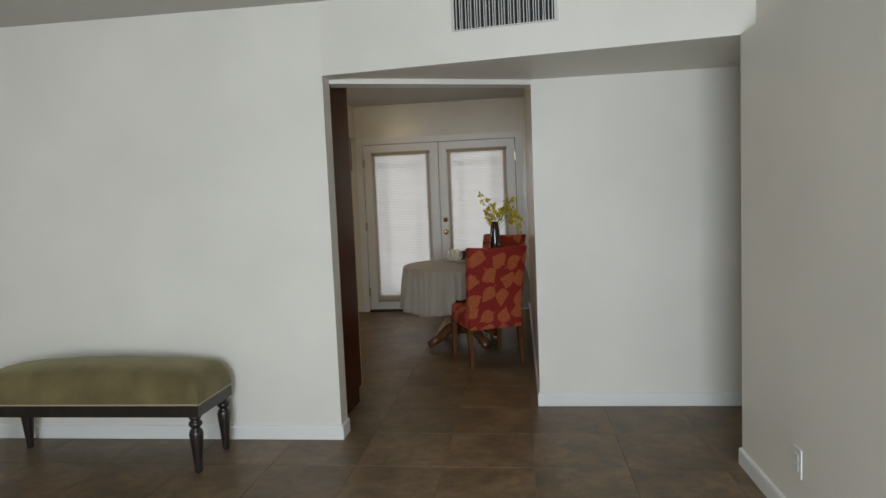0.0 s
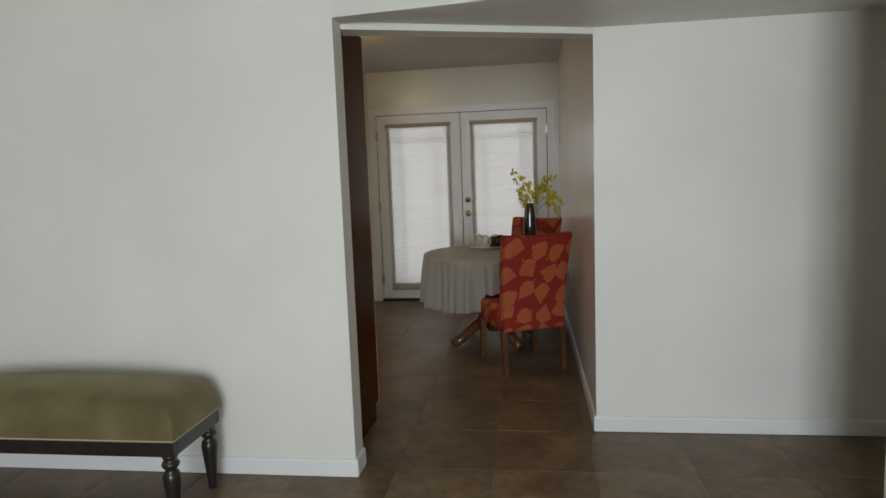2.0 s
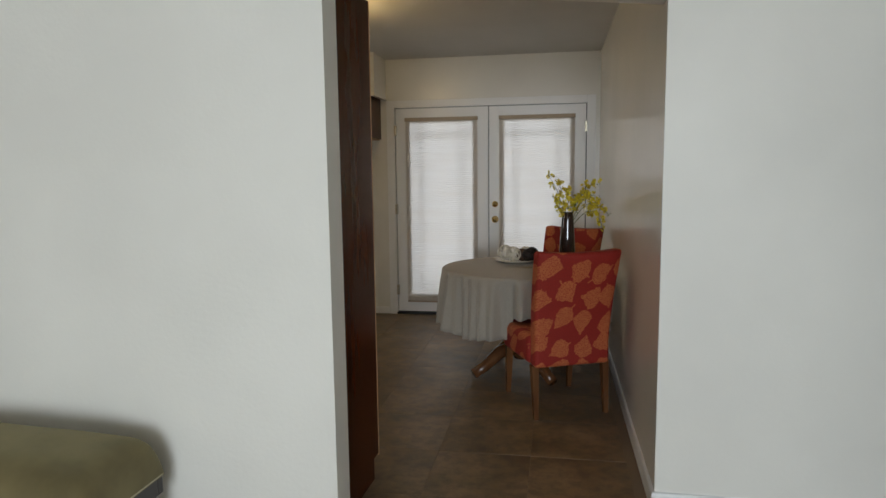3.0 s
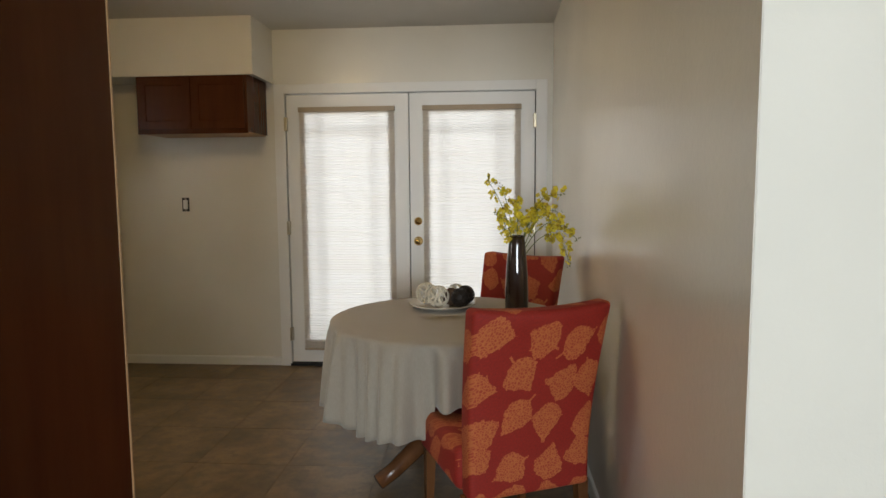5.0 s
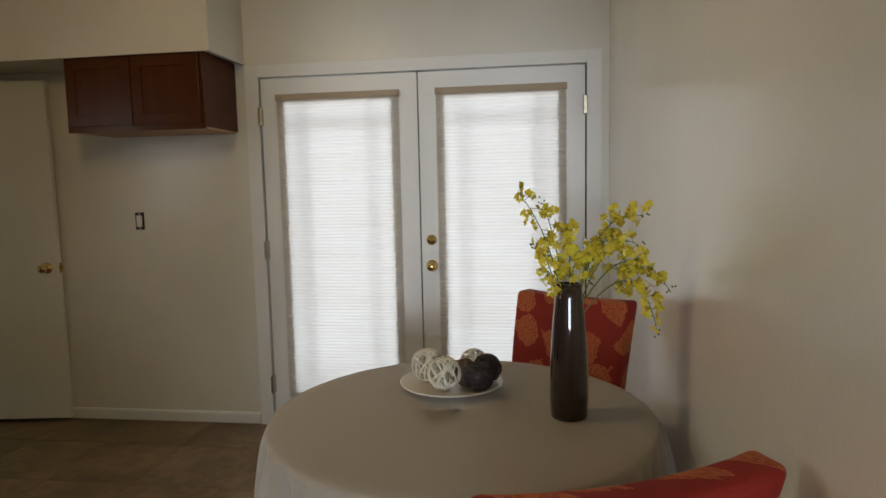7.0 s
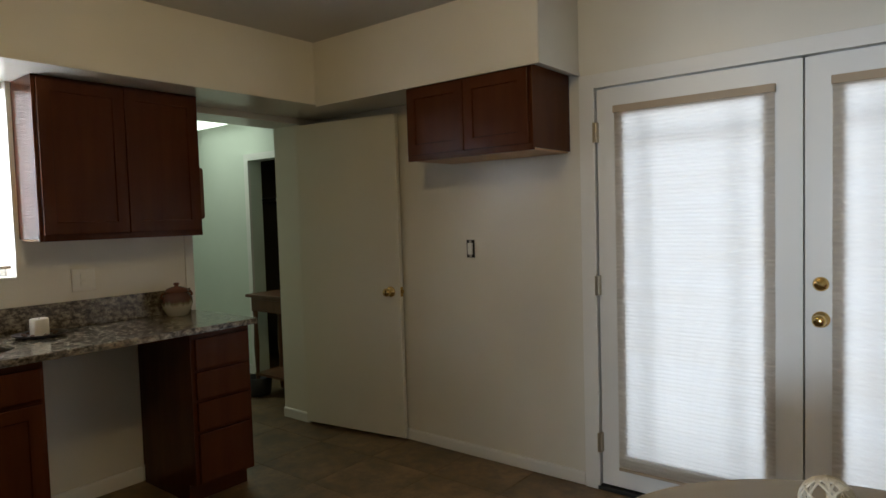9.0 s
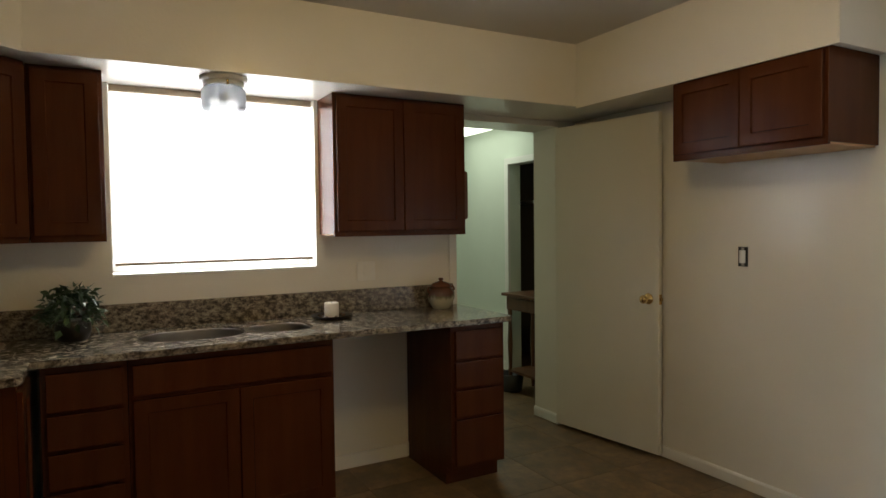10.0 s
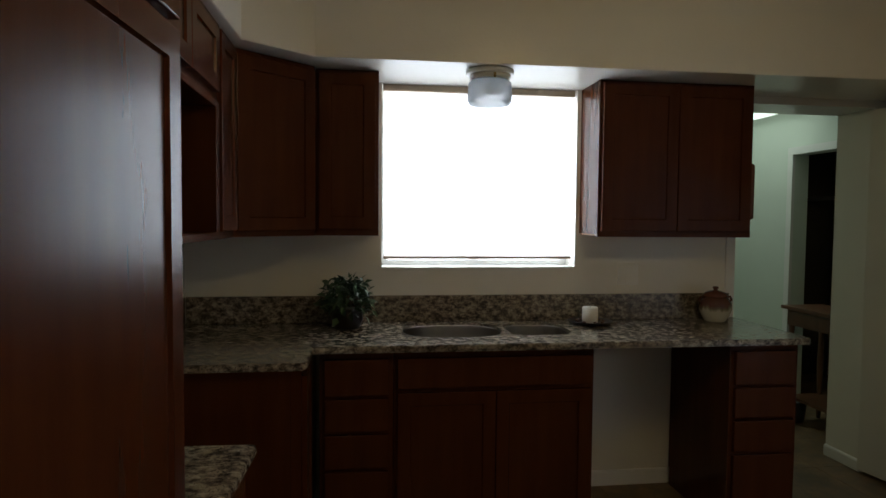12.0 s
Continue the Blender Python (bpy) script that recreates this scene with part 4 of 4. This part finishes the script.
cl = tagged(part("tablecloth", cloth(), LINEN, None, "", True, Matrix.Translation(TC)), "taupe linen tablecloth hanging in folds over the round table", "tablecloth")
sol = cl.modifiers.new("thickness", "SOLIDIFY")
sol.thickness, sol.offset = 0.0016, 0


def soft_box(x0, x1, y0, y1, z0, z1, r=0.03, seg=4):
    bm = boxes((x0, x1, y0, y1, z0, z1))
    bmesh.ops.bevel(bm, geom=bm.edges[:], offset=r, segments=seg, affect="EDGES", profile=0.5)
    return bm


def dining_chair(m, label):
    """Parsons chair: the origin is its rear left foot's side, the sitter looks to +y."""
    c = thing("dining_chair", label, "chair", m, "chairs at the round table")
    w, d = 0.49, 0.50
    bm = boxes((0, w, 0.0, 0.085, 0.30, 0.965))
    bmesh.ops.subdivide_edges(bm, edges=[e for e in bm.edges if abs(e.verts[0].co.z - e.verts[1].co.z) > 0.3], cuts=9)
    bmesh.ops.subdivide_edges(bm, edges=[e for e in bm.edges if abs(e.verts[0].co.x - e.verts[1].co.x) > 0.3], cuts=8)
    for v in bm.verts:
        f = max(0.0, (v.co.z - 0.42) / 0.545)
        x = v.co.x / w * 2 - 1
        v.co.y -= 0.115 * f ** 1.5 - 0.02 * x * x * f
        v.co.x = w / 2 + x * w / 2 * (0.93 + 0.09 * f)
        if v.co.z > 0.9:
            v.co.z += 0.012 * (x * x) - 0.004
    sharp = [e for e in bm.edges if len(e.link_faces) == 2 and e.calc_face_angle() > 0.9]
    bmesh.ops.bevel(bm, geom=sharp, offset=0.02, segments=4, affect="EDGES", profile=0.5)
    part("backrest", bm, LEAFRED, c, "tall upholstered back, red with orange leaves", True)
    seat = soft_box(0.0, w, 0.075, d + 0.02, 0.305, 0.47, 0.035)
    for v in seat.verts:
        if v.co.z > 0.42:
            u = (v.co.x / w * 2 - 1)
            v.co.z += 0.018 * (1 - u * u)
    part("seat", seat, LEAFRED, c, smooth=True)
    for x, y, lean in ((0.028, 0.045, -0.03), (w - 0.028, 0.045, -0.03), (0.035, d - 0.02, 0.02), (w - 0.035, d - 0.02, 0.02)):
        lb = bmesh.new()
        lo = [lb.verts.new((x + sx * 0.013, y + lean + sy * 0.013, 0.0)) for sx, sy in ((-1, -1), (1, -1), (1, 1), (-1, 1))]
        hi = [lb.verts.new((x + sx * 0.021, y + sy * 0.021, 0.31)) for sx, sy in ((-1, -1), (1, -1), (1, 1), (-1, 1))]
        for i in range(4):
            lb.faces.new((lo[i], lo[(i + 1) % 4], hi[(i + 1) % 4], hi[i]))
        lb.faces.new(lo[::-1])
        lb.faces.new(hi)
        part("leg", lb, TABLEWOOD, c, "tapered honey wood leg")
    return c


first = dining_chair(pose(C1.x, C1.y, 0, 0, 0, C1A), "red upholstered dining chair with orange leaf pattern")
second = copy_thing(first, pose(C2.x + 0.015, C2.y + 0.06, 0, 0, 0, C2A))
tagged(second, "red leaf-pattern dining chair behind the table")

TOPZ = 0.7545
vase = thing("vase", "tall smoked brown glass vase on the tablecloth", "vase", pose(-0.225, 6.12, TOPZ))
part("vase_body", lathe([(0.048, 0), (0.051, 0.004), (0.053, 0.05), (0.053, 0.12), (0.050, 0.20), (0.045, 0.27), (0.038, 0.34), (0.0345, 0.375), (0.0305, 0.374), (0.034, 0.34), (0.036, 0.31), (0.03, 0.2), (0.0, 0.19)], 40), VASE, vase, smooth=True)
part("rim", tube([(0.0325 * math.cos(a), 0.0325 * math.sin(a), 0.3755) for a in [2 * math.pi * i / 32 for i in range(32)]], 0.0024, 8, closed=True), VASE, vase, "rounded glass lip", True)
bouquet = thing("orchid_sprays", "yellow orchid sprays arching out of the vase", "flowers", pose(-0.225, 6.12, TOPZ))
rng = random.Random(7)
petals = bmesh.new()


def blossom(bm, p, size):
    """Five little petals and a broad lip."""
    turn = Euler((rng.uniform(-1.2, 1.2), rng.uniform(-1.2, 1.2), rng.uniform(0, 6.28))).to_matrix()
    for k in range(6):
        a = k * 1.047 + rng.uniform(-0.2, 0.2)
        ln, wd = size * (1.25 if k == 0 else 0.8), size * (0.72 if k == 0 else 0.32)
        d, s = Vector((math.cos(a), 0.0, math.sin(a))), Vector((-math.sin(a), 0.0, math.cos(a)))
        n = Vector((0, -1, 0))
        mid = d * ln * 0.6
        q = [d * ln * 0.08, mid - s * wd, d * ln + n * ln * 0.25, mid + s * wd]
        c = bm.verts.new(p + turn @ (mid + n * ln * 0.16))
        vs = [bm.verts.new(p + turn @ x) for x in q]
        for i in range(4):
            bm.faces.new((vs[i], vs[(i + 1) % 4], c))


SPRAYS = [((-0.135, -0.02, 0.63), (-0.03, 0, 0.50), 15), ((-0.07, 0.03, 0.60), (-0.03, 0, 0.50), 14), ((0.20, 0.0, 0.56), (0.05, 0, 0.60), 26), ((0.275, 0.02, 0.35), (0.14, 0, 0.58), 30), ((0.235, -0.02, 0.24), (0.18, 0, 0.54), 30), ((0.12, -0.05, 0.50), (0.05, 0, 0.52), 28), ((-0.10, 0.05, 0.47), (-0.05, 0, 0.50), 14), ((0.06, 0.03, 0.37), (0.06, 0.02, 0.54), 14), ((0.0, -0.04, 0.53), (0.0, 0, 0.45), 24), ((0.20, 0.04, 0.47), (0.10, 0, 0.57), 16), ((-0.06, -0.03, 0.40), (-0.06, 0, 0.47), 10)]
for tip, bend, n in SPRAYS:
    stems = bmesh.new()
    p0, p1, p2 = Vector((rng.uniform(-0.012, 0.012), rng.uniform(-0.012, 0.012), 0.22)), Vector(bend), Vector(tip)
    pts = [p0 * (1 - t) ** 2 + p1 * 2 * t * (1 - t) + p2 * t * t for t in [i / 12 for i in range(13)]]
    tube(pts, [0.0025 - 0.0015 * i / 12 for i in range(13)], 5, stems)
    n = int(n * 0.95)
    for i in range(n):
        t = 0.42 + 0.55 * (i + rng.random()) / n
        p = p0 * (1 - t) ** 2 + p1 * 2 * t * (1 - t) + p2 * t * t
        off = Vector((rng.uniform(-1, 1), rng.uniform(-1, 1), rng.uniform(-1, 1))) * 0.034 * (1.2 - 0.6 * t)
        tube([p, p + off], 0.0008, 4, stems)
        blossom(petals, p + off, rng.uniform(0.015, 0.024) * (1.15 - 0.3 * t))
    for i in range(4):
        p = p2 + Vector((rng.uniform(-0.012, 0.012), rng.uniform(-0.01, 0.01), rng.uniform(-0.005, 0.02)))
        bmesh.ops.create_icosphere(stems, subdivisions=1, radius=0.003, matrix=Matrix.Translation(p))
    part("stem", stems, STEM, bouquet, "", True)
tagged(part("blossoms", petals, PETAL, bouquet, "small yellow orchid blossoms"), kind="stuff")

plate = tagged(part("plate", lathe([(0.09, 0.0), (0.095, 0.004), (0.13, 0.010), (0.165, 0.022), (0.168, 0.026), (0.163, 0.027), (0.125, 0.016), (0.0, 0.011)], 48), PLATE, None, "", True, pose(-0.585, 6.35, TOPZ)), "round cream ceramic plate holding woven balls", "plate")


def woven_ball(p, r, mat, label, strands, core=None):
    ball = thing("woven_ball", label, "decorative ball", pose(*p), "balls on the plate")
    bm = bmesh.new()
    g = random.Random(int(p[0] * 1000))
    for _ in range(strands):
        q = Euler((g.uniform(0, 6.28), g.uniform(0, 6.28), g.uniform(0, 6.28))).to_matrix()
        tilt_h = g.uniform(-0.35, 0.35) * r
        rr = math.sqrt(r * r - tilt_h * tilt_h)
        tube([q @ Vector((rr * math.cos(a), rr * math.sin(a), tilt_h)) for a in [6.2832 * i / 22 for i in range(22)]], 0.0027, 5, bm, True)
    part("weave", bm, mat, ball, smooth=True)
    if core:
        inner = bmesh.new()
        bmesh.ops.create_icosphere(inner, subdivisions=3, radius=r * 0.92)
        part("core", inner, core, ball, smooth=True)


PZ = TOPZ + 0.011
for x, y, r, mat, label, n, core in ((-0.665, 6.365, 0.052, RATTAN, "white openwork woven rattan ball", 17, None), (-0.600, 6.285, 0.052, RATTAN, "white openwork woven rattan ball", 18, None), (-0.520, 6.43, 0.046, RATTAN, "white openwork woven rattan ball", 15, None), (-0.540, 6.335, 0.042, BROWNBALL, "brown woven ball on the plate", 16, BROWNBALL), (-0.49, 6.27, 0.045, DARKBALL, "black woven ball on the plate", 16, DARKBALL), (-0.47, 6.36, 0.045, DARKBALL, "black woven ball on the plate", 16, DARKBALL)):
    woven_ball((x, y, PZ + r + (0.004 if x > -0.64 and x < -0.5 else 0.008)), r, mat, label, n, core)

# ---- on the worktop ----
CZ = 0.9205
pot = thing("potted_plant", "dark leafy plant in a dark round pot", "plant", pose(-3.80, 4.80, CZ) @ Matrix.Diagonal((0.88, 0.88, 0.98, 1)))
part("pot", lathe([(0.05, 0), (0.07, 0.01), (0.085, 0.05), (0.08, 0.09), (0.07, 0.10), (0.0, 0.095)], 24), POT, pot, smooth=True)
lv = bmesh.new()
rl = random.Random(3)
for _ in range(330):
    a, e, rad = rl.uniform(0, 6.28), rl.uniform(-0.7, 1.45), rl.uniform(0.06, 0.15)
    p = Vector((math.cos(a) * math.cos(e) * rad * 0.95, math.cos(e) * math.sin(a) * rad, 0.14 + math.sin(e) * rad * 0.85))
    rot = Euler((rl.uniform(-0.9, 0.9), rl.uniform(-0.9, 0.9), a)).to_matrix()
    ln, wd = rl.uniform(0.035, 0.06), rl.uniform(0.011, 0.02)
    vs = [lv.verts.new(p + rot @ Vector(q)) for q in ((0, 0, 0), (ln * 0.4, -wd, 0.004), (ln, 0, -0.008), (ln * 0.4, wd, 0.004))]
    c = lv.verts.new(p + rot @ Vector((ln * 0.45, 0, -0.003)))
    for i in range(4):
        lv.faces.new((vs[i], vs[(i + 1) % 4], c))
tagged(part("leaves", lv, LEAF, pot, "glossy dark green leaves"), kind="stuff")
dish = tagged(part("candle_dish", lathe([(0.06, 0), (0.07, 0.003), (0.105, 0.012), (0.115, 0.018), (0.11, 0.02), (0.07, 0.009), (0.0, 0.008)], 32), POT, None, "", True, pose(-3.84, 6.03, CZ)), "dark shallow dish under a candle", "dish")
candle = thing("candle", "short white pillar candle on a dark dish", "candle", pose(-3.84, 6.03, CZ + 0.0085))
part("wax", lathe([(0.038, 0), (0.04, 0.003), (0.04, 0.075), (0.037, 0.079), (0.028, 0.073), (0.0, 0.072)], 28), CANDLE, candle, smooth=True)
part("wick", tube([(0, 0, 0.07), (0.001, 0, 0.084)], 0.001, 5), BLACK, candle)
peb = random.Random(5)
for i in range(9):
    a = i * 0.7 + peb.uniform(-0.1, 0.1)
    bm = bmesh.new()
    bmesh.ops.create_icosphere(bm, subdivisions=2, radius=1, matrix=Matrix.Diagonal((0.011, 0.009, 0.006, 1)))
    tagged(part("pebble", bm, BROWNBALL, None, "", True, pose(-3.84 + 0.068 * math.cos(a), 6.03 + 0.068 * math.sin(a), CZ + 0.0155, 0, 0, peb.uniform(0, 180))), "small brown pebble in the candle dish", "pebble", "pebbles round the candle")
jar = thing("lidded_jar", "brown and cream drip-glazed lidded jar", "jar", pose(-3.87, 6.735, CZ) @ Matrix.Diagonal((0.95, 0.95, 0.84, 1)))
part("jar_body", lathe([(0.05, 0), (0.056, 0.004), (0.075, 0.04), (0.087, 0.08), (0.085, 0.12), (0.068, 0.15), (0.06, 0.158), (0.0, 0.158)], 36), JAR, jar, smooth=True)
part("lid", lathe([(0.066, 0.158), (0.068, 0.163), (0.055, 0.182), (0.03, 0.193), (0.012, 0.197), (0.010, 0.203), (0.017, 0.21), (0.013, 0.22), (0.0, 0.222)], 32), JARLID, jar, "brown glazed lid with a knob", True)
for s in (-1, 1):
    part("handle", tube([(0, s * 0.06, 0.15), (0, s * 0.088, 0.155), (0, s * 0.097, 0.135), (0, s * 0.082, 0.115)], 0.007, 8), JARLID, jar, smooth=True)

# ---- utility room table ----
hall = thing("hall_table", "small dark wooden side table with a drawer", "side table", pose(-4.74, 8.12, 0))
part("tabletop", boxes((-0.28, 0.40, -0.17, 0.17, 0.815, 0.84), bevel=0.004), HALLWOOD, hall)
part("apron", boxes((-0.24, 0.36, -0.14, 0.14, 0.70, 0.814)), HALLWOOD, hall)
part("drawer_front", boxes((-0.18, 0.30, -0.15, -0.1405, 0.715, 0.80), bevel=0.003), HALLWOOD, hall)
part("shelf", boxes((-0.24, 0.36, -0.13, 0.13, 0.16, 0.18)), HALLWOOD, hall)
HL = mesh("leg", lathe([(0.014, 0), (0.018, 0.05), (0.015, 0.2), (0.022, 0.4), (0.015, 0.6), (0.022, 0.7)], 14), HALLWOOD, True)
for x in (-0.22, 0.34):
    for y in (-0.12, 0.12):
        leg = new("leg", HL)
        leg.parent = hall
        leg.location = (x, y, 0.001)
bag = thing("dark_bin", "dark bin on the floor under the side table", "bin", pose(-4.95, 8.0, 0))
part("bin_body", lathe([(0.09, 0), (0.095, 0.01), (0.11, 0.15), (0.105, 0.152), (0.09, 0.02), (0.0, 0.02)], 20), BLACK, bag, smooth=True)

holder = thing("oven_mitt", "dark quilted oven mitt hanging on the cabinet side", "oven mitt")
mitt = soft_box(-3.89, -3.765, 6.8365, 6.876, 1.46, 1.75, 0.016, 3)
part("mitt_body", mitt, HALLWOOD, holder, smooth=True)
part("loop", tube([(-3.83, 6.845, 1.74), (-3.83, 6.845, 1.79)], 0.004, 6), BLACK, holder)

# ---- floor tiles ----
structure("floor", boxes((-4.6, SIDE, -2.4, 4.4, -0.12, -0.0022), (SIDE, 1.35, -2.4, 3.46, -0.12, -0.0022), (SIDE, 2.6, 3.46, 4.4, -0.12, -0.0022), (-4.28, SIDE, 4.4, 7.98, -0.12, -0.0022), (-7.2, -4.28, 6.3, 9.4, -0.12, -0.0022)), GROUT, "brown stone-look tile floor", "floor")
floor_ob = bpy.data.objects["floor"]
TS, TX, TY = 0.46, -0.42, 4.78


def tile_mesh(name):
    bm = boxes((-TS / 2 + 0.0009, TS / 2 - 0.0009, -TS / 2 + 0.0009, TS / 2 - 0.0009, -0.002, 0.0))
    for v in bm.verts:
        if v.co.z > -0.001:
            v.co.x *= 0.997
            v.co.y *= 0.997
    return mesh(name, bm, FLOOR)


TILE = tile_mesh("floor_tile")
rest = []
for i in range(-16, 8):
    for j in range(-17, 12):
        cx, cy = TX + (i + 0.5) * TS, TY + (j + 0.5) * TS
        inside = (-4.6 < cx < 1.25 and -2.5 < cy < 4.3) or (-4.4 < cx < 0.2 and 4.3 <= cy < 8.0) or (-7.2 < cx <= -4.4 and 6.4 < cy < 9.3) or (1.0 < cx < 2.6 and 3.3 < cy < 4.4)
        if not inside:
            continue
        if -4.3 < cx < 1.3 and 0.6 < cy < 8.2:
            ob = new("tile", TILE)
            ob.parent = floor_ob
            ob.location = (cx, cy, 0)
        else:
            rest.append((cx, cy))
bm = bmesh.new()
for cx, cy in rest:
    bmesh.ops.create_cube(bm, size=1, matrix=Matrix.LocRotScale((cx, cy, -0.001), None, (TS - 0.0024, TS - 0.0024, 0.002)))
tagged(part("far_tiles", bm, FLOOR, floor_ob), kind="stuff")
